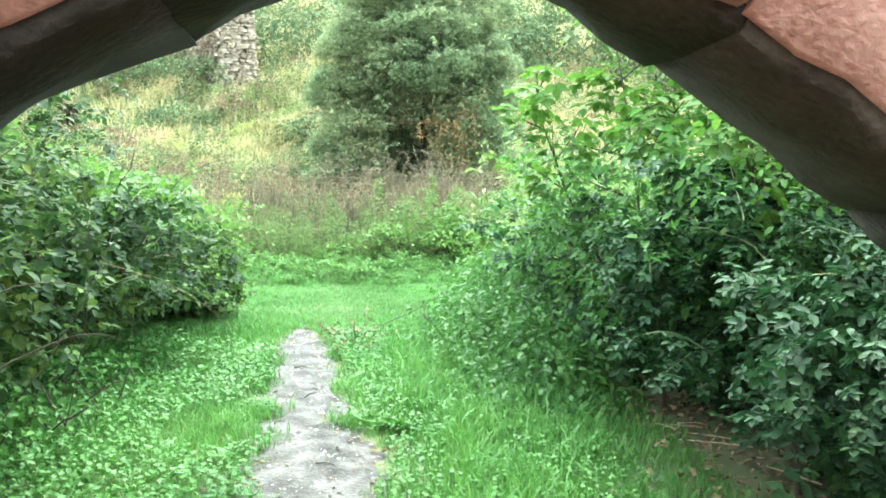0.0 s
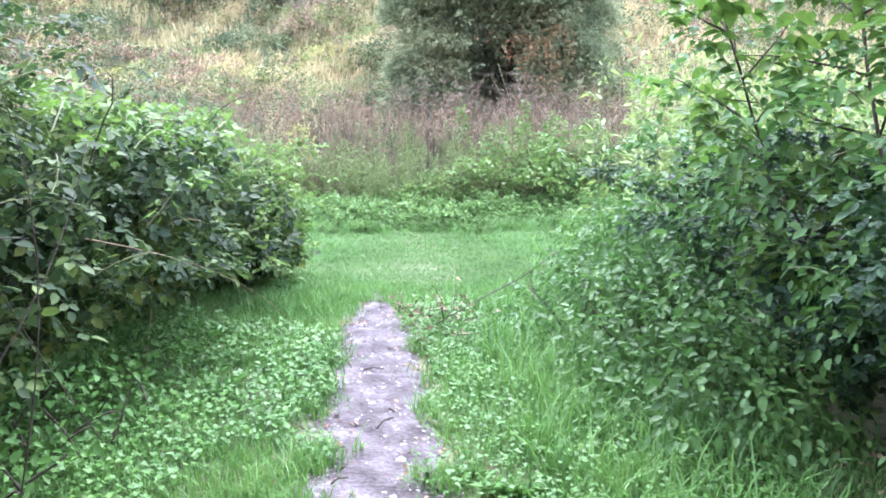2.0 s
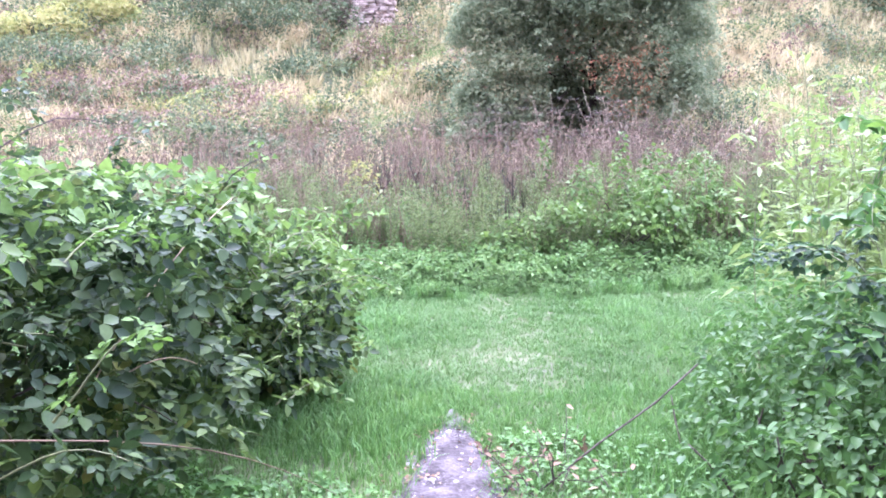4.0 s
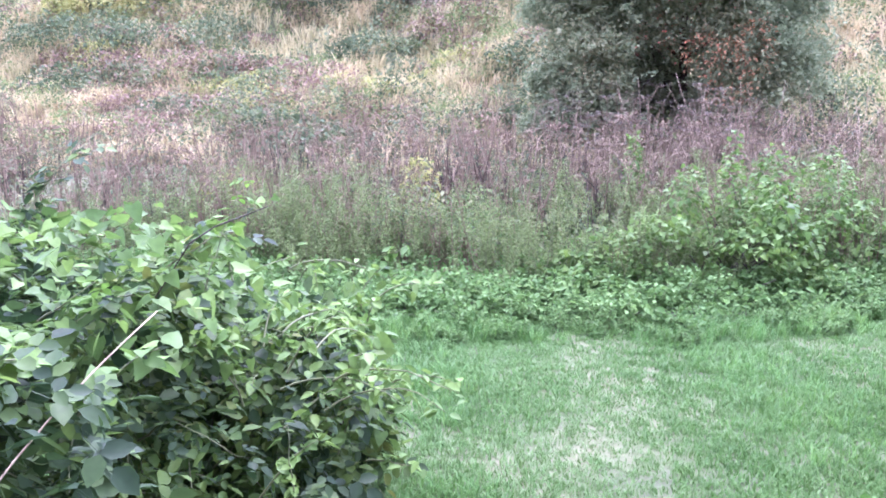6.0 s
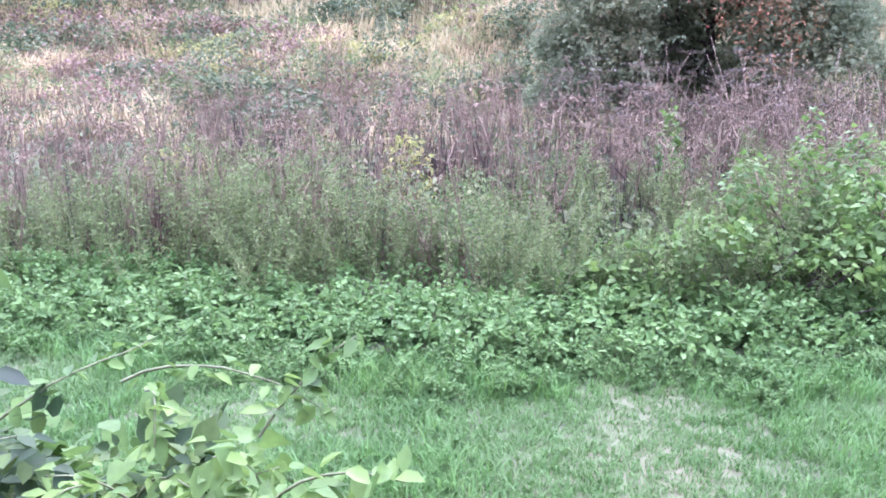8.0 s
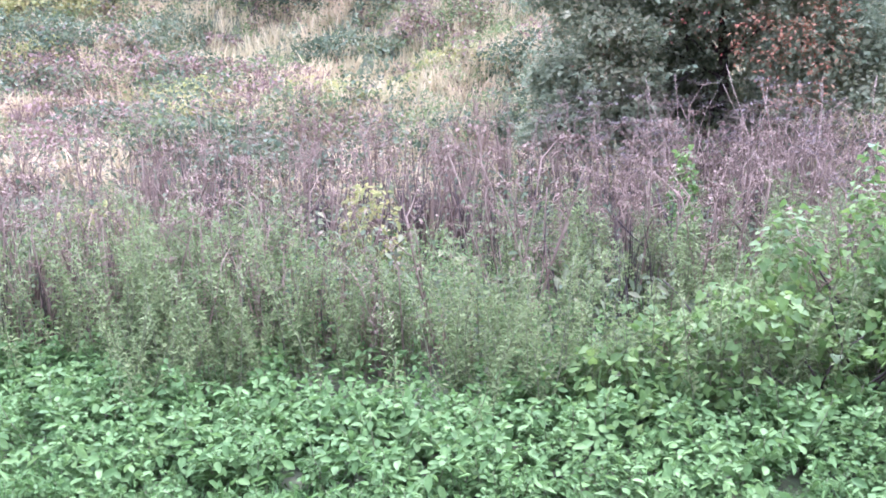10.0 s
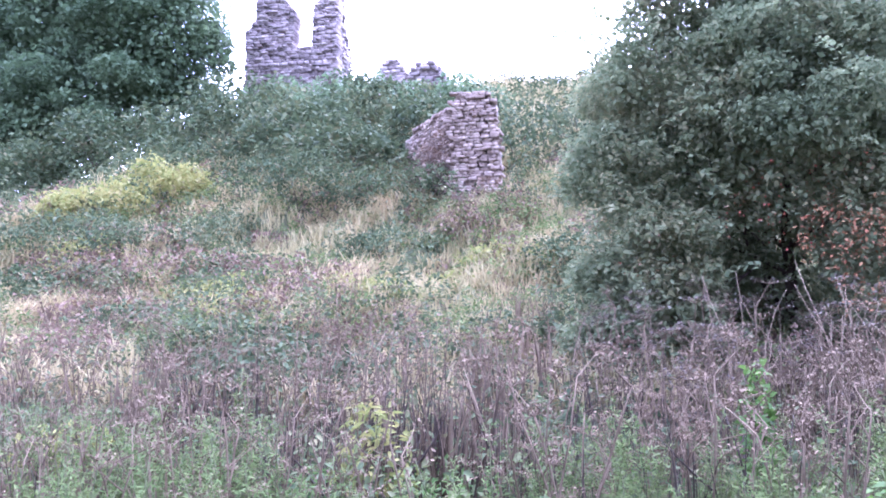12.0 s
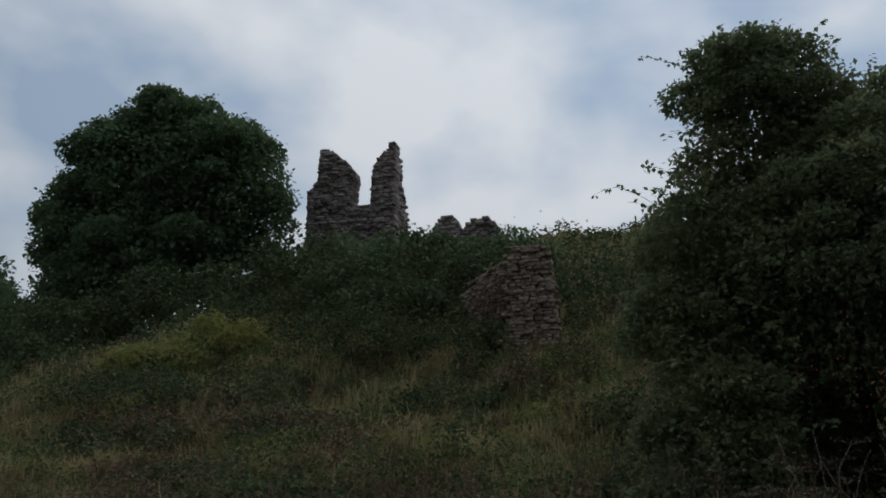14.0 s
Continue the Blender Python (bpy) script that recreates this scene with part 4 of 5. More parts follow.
ok = nz(x_, y_, 0.6, 12) + 0.5 * nz(x_, y_, 1.9, 3) > np.where(y_ < 19.5, -0.6, -0.05)
x_, y_ = x_[ok], y_[ok]
p_ = on_land(x_, y_) + np.stack([0 * x_, 0 * x_, D.uniform(0.02, 0.5, len(x_))], -1)
tagged(part("undergrowth", scatter(leaf_shape(0.5), p_, turns(D.uniform(0, 6.28, len(x_)), D.normal(-0.2, 0.5, len(x_)), D.normal(0, 0.5, len(x_))), D.uniform(0.04, 0.1, len(x_))), M_SCRUB), "dull green leaves between the dead stems", "undergrowth", kind="stuff")

# ---- rough grass and scrub on the hill ----
S = np.random.default_rng(55)


def hill_tufts(name, n, x0, x1, y0, y1, h0, h1, mat, label, blades, width, keep, grow=True):
    y = y0 + (y1 - y0) * S.uniform(0, 1, n) ** 1.35
    x = S.uniform(x0, x1, n) * (0.55 + 0.45 * (y - y0) / (y1 - y0))
    ok = keep(x, y)
    x, y = x[ok], y[ok]
    far = 1 + np.clip((y - 20) / 40, 0, 1) * 0.9
    out = []
    pick = S.integers(0, 4, len(x))
    for i in range(4):
        s = pick == i
        m = s.sum()
        out.append(scatter(tuft(blades, 0.45, S, 0.7, width, 0.5), on_land(x[s], y[s], -0.02), turns(S.uniform(0, 6.28, m), S.normal(0, 0.15, m), S.normal(0, 0.15, m)), S.uniform(h0, h1, m) * far[s]))
    return tagged(part(name, join(*out), mat), label, "grass", kind="stuff")


hill_tufts("slope_grass", 32000, -34, 30, 18.5, 62, 0.24, 0.56, M_SLOPE, "rough dull green and straw coloured grass on the hill", 10, 0.028, lambda x, y: nz(x, y, 0.22, 4) > -0.6)
hill_tufts("straw_grass", 8500, -20, 12, 19.5, 34, 0.22, 0.5, M_STRAW, "dry straw coloured grass on the hill", 10, 0.024, lambda x, y: (nz(x, y, 0.3, 9) + 0.8 * nz(x, y, 1.3, 19) > 0.08) | ((((x - 0.2) / 2.0) ** 2 + ((y - 25.2) / 2.2) ** 2 < 1) & (nz(x, y, 1.5, 29) > -0.1)))


def scrub_leaves(name, n, x0, x1, y0, y1, h, mat, label, cut, seed, s0=0.06, s1=0.13):
    y = y0 + (y1 - y0) * S.uniform(0, 1, n) ** 1.2
    x = S.uniform(x0, x1, n) * (0.55 + 0.45 * (y - y0) / (y1 - y0))
    q = 0.7 * nz(x, y, 0.34, seed) + 0.8 * nz(x, y, 1.15, seed + 1)
    ok = q > cut
    x, y, q = x[ok], y[ok], q[ok]
    far = 1 + np.clip((y - 20) / 40, 0, 1) * 1.6
    top = np.clip((q - cut) * 2.2, 0.12, 1) * h * (0.8 + 0.4 * far)
    z = top * (1 - np.abs(S.normal(0, 0.28, len(x))))
    p = on_land(x, y) + np.stack([0 * x, 0 * x, np.maximum(z, 0.03)], -1)
    return tagged(part(name, scatter(leaf_shape(0.6), p, turns(S.uniform(0, 6.28, len(x)), S.normal(-0.2, 0.5, len(x)), S.normal(0, 0.5, len(x))), S.uniform(s0, s1, len(x)) * far), mat), label, "scrub", kind="stuff")


scrub_leaves("bramble_cover", 100000, -21, 17, 19.0, 35, 0.95, M_SCRUB, "dull dark green brambles spreading over the hill", 0.06, 20, 0.045, 0.095)
scrub_leaves("rusty_bramble_cover", 85000, -21, 14, 19.0, 34, 0.6, M_RUST, "brownish purple faded brambles on the hill", 0.1, 30, 0.045, 0.095)
scrub_leaves("pale_weeds", 80000, -21, 17, 18.5, 34, 0.45, M_MUG, "greyish green weeds among the hill grass", -0.12, 50, 0.035, 0.08)
scrub_leaves("hilltop_scrub", 60000, -40, 26, 33, 66, 0.7, M_SCRUB, "dark green scrub over the top of the hill", -0.2, 60, 0.07, 0.13)

# ---- hawthorn with red berries ----


def limbs(rng, base, direction, length, r, depth, out, tips):
    p = wander(base, direction, length, 6, rng, 0.1)
    out.append(tube(p, r, r * 0.55, 6 if depth > 1 else 4))
    if depth == 0:
        tips.append(p[-1])
        return
    for i in range(3):
        j = rng.integers(3, 7)
        d = (p[j] - p[j - 1]) / (np.linalg.norm(p[j] - p[j - 1]) + 1e-9) + rng.normal(0, 0.55, 3)
        limbs(rng, p[j], d, length * rng.uniform(0.55, 0.75), r * 0.5, depth - 1, out, tips)


def tree(name, x, y, height, blobs, n, shape, s0, s1, mat, label, rng, trunk_r=0.2, extra=(), depth=0.26, lump=0.32, freq=2.4, n_trunks=1, tilt=0.6, boughs_n=110, gap=()):
    ob = thing(name, x, y, label, "tree")
    base = np.array((x, y, float(land(x, y)) - 0.2))
    for _ in range(n_trunks):
        b = base + np.append(rng.normal(0, trunk_r * 0.8, 2), 0) * (n_trunks > 1)
        p = wander(b, (rng.normal(0, 0.12), rng.normal(0, 0.12), 1), height * 0.5, 7, rng, 0.06)
        tr = part("trunk", local(tube(p, trunk_r, trunk_r * 0.5, 9), ob), M_BARK, ob)
        for i in range(5):
            out, tips = [], []
            a = rng.uniform(0, 6.283)
            limbs(rng, p[rng.integers(3, 8)], (math.cos(a), math.sin(a), 0.7), height * 0.17, trunk_r * 0.4, 2, out, tips)
            for k_, vf in enumerate(out):
                part("limb" if k_ == 0 else "branch", local(vf, ob), M_BARK, ob)
    mean_r = float(np.mean([b_[3] for b_ in blobs]))
    boughs = clumped(rng, blobs, boughs_n, mean_r * 0.15, mean_r * (0.36 if n < 160000 else 0.46))
    inner = blob_leaves(rng, [(*b_[:3], b_[3] * 0.92, b_[4] * 0.92, b_[5] * 0.92) for b_ in blobs], n // 2, shape, s0 * 1.1, s1 * 1.2, depth, 0.2, freq, tilt=tilt, fill=0.4, gap=gap)
    tagged(part("crown", local(join(inner, blob_leaves(rng, boughs, n, shape, s0, s1, 0.35, 0.4, 2.5, tilt=tilt, fill=0.1, gap=gap)), ob), mat, ob), kind="stuff")
    for nm, e_blobs, e_n, e_shape, e0, e1, e_mat, e_label in extra:
        tagged(part(nm, local(blob_leaves(rng, e_blobs, e_n, e_shape, e0, e1, 0.15, lump, freq), ob), e_mat, ob, e_label), kind="stuff")
    return ob


H = np.random.default_rng(66)
HAW = [(2.5, 20.7, 3.7, 1.7, 1.7, 1.9), (1.5, 20.4, 3.2, 1.1, 1.0, 1.4), (3.5, 20.4, 3.0, 1.15, 1.2, 1.5), (2.4, 19.8, 3.6, 1.4, 1.0, 1.2), (1.0, 19.8, 1.75, 0.8, 0.6, 0.95), (0.55, 19.9, 1.5, 0.5, 0.5, 0.8), (3.2, 19.5, 2.1, 0.8, 0.6, 0.85),
       (2.5, 21.5, 2.2, 1.7, 1.0, 1.7), (1.55, 20.4, 5.45, 0.85, 0.85, 1.05), (2.6, 20.5, 5.1, 1.0, 0.9, 1.05), (3.3, 20.6, 4.8, 0.9, 0.9, 0.9), (0.9, 20.3, 4.1, 0.66, 0.7, 1.0), (0.7, 20.1, 2.8, 0.55, 0.6, 1.0), (2.0, 21.4, 1.7, 1.0, 0.5, 1.1)]
hawthorn = tree("hawthorn", 2.6, 21.3, 5.2, HAW, 185000, small_leaf(0.68, 0.1), 0.04, 0.078, M_THORN, "large spreading hawthorn with dull green leaves and red berries", H, 0.09, (
    ("berry_cluster", [(2.6, 19.2, 2.6, 1.0, 0.4, 0.5), (2.3, 18.85, 2.45, 0.35, 0.2, 0.3), (1.7, 18.95, 2.4, 0.25, 0.2, 0.3), (0.75, 19.1, 2.05, 0.3, 0.2, 0.25)], 230, small_leaf(0.9, 0.3), 0.014, 0.032, M_BERRY, "clusters of red berries"),
    ("rusty_leaves", [(2.4, 18.8, 2.25, 0.3, 0.25, 0.3), (2.75, 18.8, 1.95, 0.36, 0.3, 0.5), (3.1, 18.9, 2.3, 0.3, 0.2, 0.4)], 900, small_leaf(0.5, 0.1), 0.035, 0.065, M_ROWAN, "drooping spray of rust red leaves")), n_trunks=2, lump=0.42, freq=3.6, boughs_n=280, gap=((1.9, 19.2, 1.5, 0.42, 1.2, 1.1),))
tips = []
for _ in range(330):
    c = HAW[H.integers(0, len(HAW))]
    a, e = H.uniform(-2.9, 0.2), H.uniform(-0.7, 0.75)
    tips.append((c[0] + c[3] * math.cos(a) * math.cos(e), c[1] + c[4] * math.sin(a) * math.cos(e), c[2] + c[5] * math.sin(e) - 0.1))
sprays(hawthorn, "spray", tips, H, small_leaf(0.68, 0.1), 0.05, 0.085, M_THORN, 0.75, 0.0)
tw = []
for _ in range(100):
    x, y = H.uniform(1.3, 4.6), H.uniform(17.6, 19.2)
    tw.append(tube(wander((x, y, float(land(x, y))), (H.normal(0.15, 0.45), H.normal(0, 0.3), 1), H.uniform(0.6, 1.6), 6, H, 0.12), 0.006, 0.002, 4))
bt = thing("bare_twigs", 3.0, 18.4, "tangle of bare pale twigs under the hawthorn", "dead branches")
for vf in tw:
    part("twig", local(vf, bt), M_CANE, bt)

# ---- shrubs higher on the hill ----
U = np.random.default_rng(77)


def hill_shrub(x, y, r, h, n, mat, label, name="hill_shrub", size=0.16, lump=0.35):
    z = float(land(x, y))
    bl = [(x, y, z + h * 0.3, r, r * 0.9, h * 0.7), (x + r * 0.6, y + 0.3, z + h * 0.2, r * 0.7, r * 0.7, h * 0.55), (x - r * 0.55, y - 0.2, z + h * 0.2, r * 0.75, r * 0.7, h * 0.6)]
    if r > 1.2:
        bl = [(q[0], q[1], q[2], q[3] * 0.8, q[4] * 0.8, q[5] * 0.8) for q in bl] + clumped(U, bl, 46, r * 0.15, r * 0.38, -0.1)
    return shrub(name, bl, n, small_leaf(0.65, 0.1), size * 0.7, size * 1.3, mat, label, "shrub", U, 10, h, 0.26, lump, 2.8, group="shrubs on the hill")


hill_shrub(-11.0, 31.4, 1.25, 1.7, 4200, M_YELLOW, "yellowing shrub on the hill", "yellow_shrub", 0.13, 0.65)
hill_shrub(-12.2, 30.0, 1.3, 1.05, 3600, M_YELLOW, "bright yellow-green low shrub", "yellow_shrub", 0.12, 0.6)
DARK = "dense dark green shrub on the hilltop"
for x, y, r, h in ((-6.6, 33.5, 2.0, 1.9), (-9.0, 36.0, 2.4, 2.3), (-5.0, 36.5, 1.7, 2.0), (-11.5, 38.5, 2.6, 2.6), (-8.0, 41.0, 2.6, 2.6), (-13.0, 45.0, 2.8, 2.0), (-10.0, 46.5, 2.6, 2.2), (-17.0, 48.0, 2.8, 1.6), (-5.5, 44.0, 2.2, 2.2), (-20, 44, 3.2, 4.2), (-24, 42, 3.4, 4.8), (-28, 46, 4.0, 5.2), (-24, 38.5, 3.0, 3.2), (-31, 41, 4.0, 4.6), (-37, 43, 4.2, 4.0)):
    # x < -18: darker leaf colour stands in for the big tree's shade
    hill_shrub(x, y, r, h, int(2200 * r), M_BRIAR if y < 37 or x < -18 else M_SCRUB if y < 44 else M_TREE, DARK, size=0.17 + 0.003 * (y - 30))
for x, y, r, h in ((-1.2, 33.5, 1.3, 2.2), (0.6, 35.5, 1.6, 2.8), (-3.5, 38.5, 1.2, 2.8), (2.2, 37.5, 1.8, 2.8), (-1.3, 37.5, 1.2, 2.6)):
    hill_shrub(x, y, r, h, int(800 * r), M_BRIAR, "straggly thin shrub on the skyline", size=0.15, lump=0.75)
for x, y, r, h in ((11.0, 35.0, 3.0, 3.6), (16.0, 32.5, 3.4, 4.2), (21.0, 34.0, 3.6, 4.4), (7.5, 38.0, 2.4, 2.4)):
    hill_shrub(x, y, r, h, int(1700 * r), M_SCRUB, "tall green thicket along the hill", size=0.2)
for x, y, r, h in ((-6.5, 22.3, 0.9, 0.6), (-0.2, 21.2, 0.6, 0.5), (0.55, 22.6, 0.8, 0.9), (-3.0, 19.0, 0.9, 0.7), (-9.5, 25.0, 1.4, 0.8), (-4.0, 20.3, 1.0, 0.65), (0.2, 26.4, 1.1, 1.0), (-6.8, 30.6, 1.7, 1.3), (-4.4, 30.2, 1.5, 1.1), (-9.0, 26.9, 1.6, 0.8), (-3.6, 27.2, 1.0, 0.6), (-11.5, 28.0, 1.8, 0.9)):
    hill_shrub(x, y, r, h, int(2300 * r), M_BRIAR, "low dark bramble clump on the slope", "bramble_clump", 0.09)

for x, y, r, h in ((-6.5, 24.7, 0.8, 0.6), (-5.6, 24.3, 0.7, 0.5), (-1.3, 26.7, 0.8, 0.5), (-3.0, 23.4, 0.5, 0.45), (-5.4, 22.8, 0.6, 0.45), (-3.9, 24.5, 0.6, 0.5), (-2.2, 25.6, 0.5, 0.4)):
    hill_shrub(x, y, r, h, int(1300 * r), M_YELLOW, "yellowish weed clump on the slope", "weed_clump", 0.075)
for x, y, r, h in ((-2.5, 22.0, 0.9, 0.5), (-5.6, 22.6, 1.1, 0.6), (-7.8, 23.5, 1.2, 0.6), (-9.8, 28.0, 1.3, 0.7), (-8.0, 25.6, 1.3, 0.5), (-6.2, 26.2, 1.1, 0.5), (-4.6, 25.4, 0.8, 0.45)):
    hill_shrub(x, y, r, h, int(1700 * r), M_RUST, "faded brown bramble clump on the slope", "bramble_clump", 0.075)
shrub("dead_ivy", [(-3.3, 30.9, 5.5, 0.35, 0.45, 0.75), (-3.75, 31.5, 5.2, 0.45, 0.5, 0.8), (-3.0, 30.5, 4.6, 0.3, 0.25, 0.5)], 2600, small_leaf(0.6, 0.1), 0.05, 0.1, M_RUST, "tangle of dead brown ivy over the broken wall", "ivy", U, 30, 1.0, 0.4, 0.5)

for i in range(34):
    y = 19.5 + 13 * U.random()
    x = U.uniform(-0.75, 0.28) * (y - 8)
    if abs(x - 2.3) < 2.6 and y < 23:
        continue
    m_, lab = ((M_BRIAR, "low dark bramble clump on the slope"), (M_RUST, "faded brown bramble clump on the slope"), (M_MUG, "grey-green weed clump on the slope"), (M_YELLOW, "yellowish weed clump on the slope"))[(0, 1, 0, 2, 1, 0, 3)[i % 7]]
    r = U.uniform(0.4, 1.0)
    hill_shrub(x, y, r, U.uniform(0.35, 0.75), int(1500 * r), m_, lab, "bramble_clump" if m_ in (M_BRIAR, M_RUST) else "weed_clump", 0.075)

# ---- trees on the hilltop ----
BIG = [(-28.6, 55, 18.4, 7.0, 6.2, 5.9), (-32.2, 54, 15.8, 3.8, 4.2, 4.6), (-23.5, 54, 17.6, 3.8, 4.2, 5.2), (-28.3, 52, 12.8, 6.6, 4.0, 4.8), (-28.8, 55, 22.4, 4.0, 3.8, 3.0), (-33.4, 55, 11.2, 2.8, 3.0, 3.6), (-23.0, 55, 12.8, 2.6, 2.6, 3.2)]
tree("sycamore", -28.7, 55.5, 15, BIG, 120000, small_leaf(0.8, 0.1), 0.16, 0.33, M_TREE, "large round-crowned dark green tree on the hilltop", U, 0.45, depth=0.24, lump=0.36, freq=4.6, boughs_n=260)
tree("sycamore", -47, 60, 13, [(-48.5, 60, 12, 5.0, 5, 5.0), (-45, 59, 8, 4, 4, 4.5), (-53, 60, 11, 5, 5, 5)], 24000, small_leaf(0.8, 0.1), 0.25, 0.45, M_TREE, "dark green tree at the edge of the hill", U, 0.35, lump=0.4, freq=3.4)
tree("sycamore", -38, 50, 9, [(-38, 50, 8, 4.5, 4, 4), (-33, 48, 7, 4, 3.5, 3.4), (-43, 52, 7.5, 4.5, 4, 4)], 24000, small_leaf(0.8, 0.1), 0.22, 0.42, M_TREE, "low dark tree below the large crown", U, 0.3, lump=0.4, freq=3.4)

# ---- ruins ----
Q = np.random.default_rng(88)


def stone_block(rng, w, h, d):
    """A rough stone, chipped at its corners, its middle at the origin."""
    v = np.array([(x * w / 2, y * d / 2, z * h / 2) for x in (-1, 1) for y in (-1, 1) for z in (-1, 1)], float)
    v *= 1 + rng.uniform(-0.14, 0.03, v.shape)
    f = np.array([(0, 1, 3), (0, 3, 2), (4, 6, 7), (4, 7, 5), (0, 4, 5), (0, 5, 1), (2, 3, 7), (2, 7, 6), (1, 5, 7), (1, 7, 3), (0, 2, 6), (0, 6, 4)])
    return v, f


def course_wall(rng, left, right, z0, z1, course, length, depth, jut):
    """Coursed rubble filling the outline left(z) to right(z); gaps(z) splits it. Returns placed stones in the wall's own frame."""
    out, z = [], z0
    while z < z1:
        c = course * rng.uniform(0.6, 1.4)
        for a, b in zip(left(z), right(z)):
            x = a
            while x < b - 0.02:
                w = min(length * rng.uniform(0.5, 1.6), b - x)
                out.append((stone_block(rng, w * 0.97, c * 0.92, depth * rng.uniform(0.85, 1.1)), (x + w / 2, rng.normal(0, jut), z + c / 2)))
                x += w
        z += c
    return out


def placed(stones, m):
    m = np.array(m)
    return join(*[((v + np.array(o)) @ m[:3, :3].T + m[:3, 3], f) for (v, f), o in stones])


def tower_left(z):
    a = np.interp(z, (0, 1.5, 4.5, 5.4, 7.6), (-3.6, -3.15, -3.15, -2.45, -2.35))
    return [a, np.interp(z, (3.4, 5.7, 6.4, 7.3), (1.25, 1.35, 1.6, 2.5))] if z > 3.35 else [a]


def tower_right(z):
    e = 2.95 - 0.04 * math.sin(z * 3)
    return [np.interp(z, (3.4, 4.6, 5.4, 5.8, 6.5, 7.2, 7.6), (0.0, 0.1, 0.22, 0.1, -0.5, -1.3, -1.9)), e] if z > 3.35 else [e]


tower = thing("ruined_tower", -17.85, 60, "ruined tower wall of coursed grey-brown rubble with a split top", "ruin", z=14.75)
body = course_wall(Q, tower_left, tower_right, -1.5, 7.55, 0.17, 0.42, 1.3, 0.05)
part("front_wall", placed(body, Matrix.Identity(4)), M_TOWER, tower)
side = course_wall(Q, lambda z: [0.0], lambda z: [max(0.5, 3.6 - 0.35 * max(0, z))], -1.5, 4.6, 0.17, 0.42, 1.0, 0.05)
part("side_wall", placed(side, pose(-3.0, 0.5, 0, 0, 0, 98)), M_TOWER, tower)
side = course_wall(Q, lambda z: [0.0], lambda z: [max(0.6, 3.0 - 0.4 * max(0, z))], -1.5, 6.8, 0.17, 0.42, 1.0, 0.05)
part("side_wall", placed(side, pose(2.4, 0.5, 0, 0, 0, 84)), M_TOWER, tower)

stump = thing("ruined_wall_stump", -8.4, 50, "low rounded stumps of ruined rubble wall", "ruin", z=11.2)
for cx, half, top in ((-0.7, 1.0, 2.7), (1.0, 1.35, 2.45)):
    st = course_wall(Q, lambda z: [cx - half * math.sqrt(max(0.02, 1 - (max(0, z) / top) ** 2.2))], lambda z: [cx + half * math.sqrt(max(0.02, 1 - (max(0, z) / top) ** 2.2))], -0.6, top, 0.16, 0.35, 1.0, 0.06)
    part("wall_stump", placed(st, Matrix.Identity(4)), M_TOWER, stump)

# broken end of a curtain wall, its stones laid in courses
pier = thing("ruined_wall_end", -2.45, 30.4, "broken end of a stone wall in thin uneven courses", "ruin", z=4.1)
core = course_wall(Q, lambda z: [-0.62 + 0.03 * z], lambda z: [0.60 - 0.08 * max(0, z - 1.2)], -0.6, 2.45, 0.3, 0.6, 0.7, 0.0)
part("core", placed(core, pose(0, 0.42, 0)), M_MORTAR, pier)
flank_core = course_wall(Q, lambda z: [0.0], lambda z: [5.5], -1.0, 2.5, 0.3, 0.6, 0.6, 0.0)
part("flank_core", placed(flank_core, pose(-0.2, 0.6, 0, 0, 0, 119)), M_MORTAR, pier)
front = course_wall(Q, lambda z: [-0.66 + 0.05 * z + Q.normal(0, 0.06)], lambda z: [0.66 - 0.13 * max(0, z - 1.2) - 0.1 * max(0, z - 2.2) + Q.normal(0, 0.06)], -0.5, 2.72, 0.075, 0.19, 0.34, 0.03)
flank = course_wall(Q, lambda z: [0.1], lambda z: [4.6 - 0.9 * max(0, z - 0.6)], -0.2, 2.5, 0.085, 0.2, 0.3, 0.03)
part("flank", placed(flank, pose(-0.58, 0.35, 0, 0, 0, 119)), M_RUBBLE, pier)
for (v, f), o in front:
    ob = part("stone", (v, f), M_RUBBLE, pier)
    ob.matrix_basis = pose(o[0], o[1], o[2], Q.normal(0, 2), Q.normal(0, 3), Q.normal(0, 5))

# ---- the archway of red sandstone ----
A = np.random.default_rng(99)
ARCH_X, ARCH_TOP, ARCH_HALF, ARCH_Y0, ARCH_Y1 = 0.32, 1.60, 1.2, 3.5, 3.82


def arch_curve(s, out=0.0):
    """The pointed arch from one jamb's foot (s = -1.9) over the crown (0) to the other (1.9); out: outwards, in metres."""
    u, side = min(abs(s), ARCH_HALF), 1 if s >= 0 else -1
    drop = max(0.0, abs(s) - ARCH_HALF)
    slope = 0.42 + 0.44 * u if drop == 0 else 40.0
    k = math.hypot(1, slope)
    return ARCH_X + side * (u + out * slope / k), ARCH_TOP - 0.42 * u - (0.20 if side > 0 else 0.09) * u * u - drop + out / k


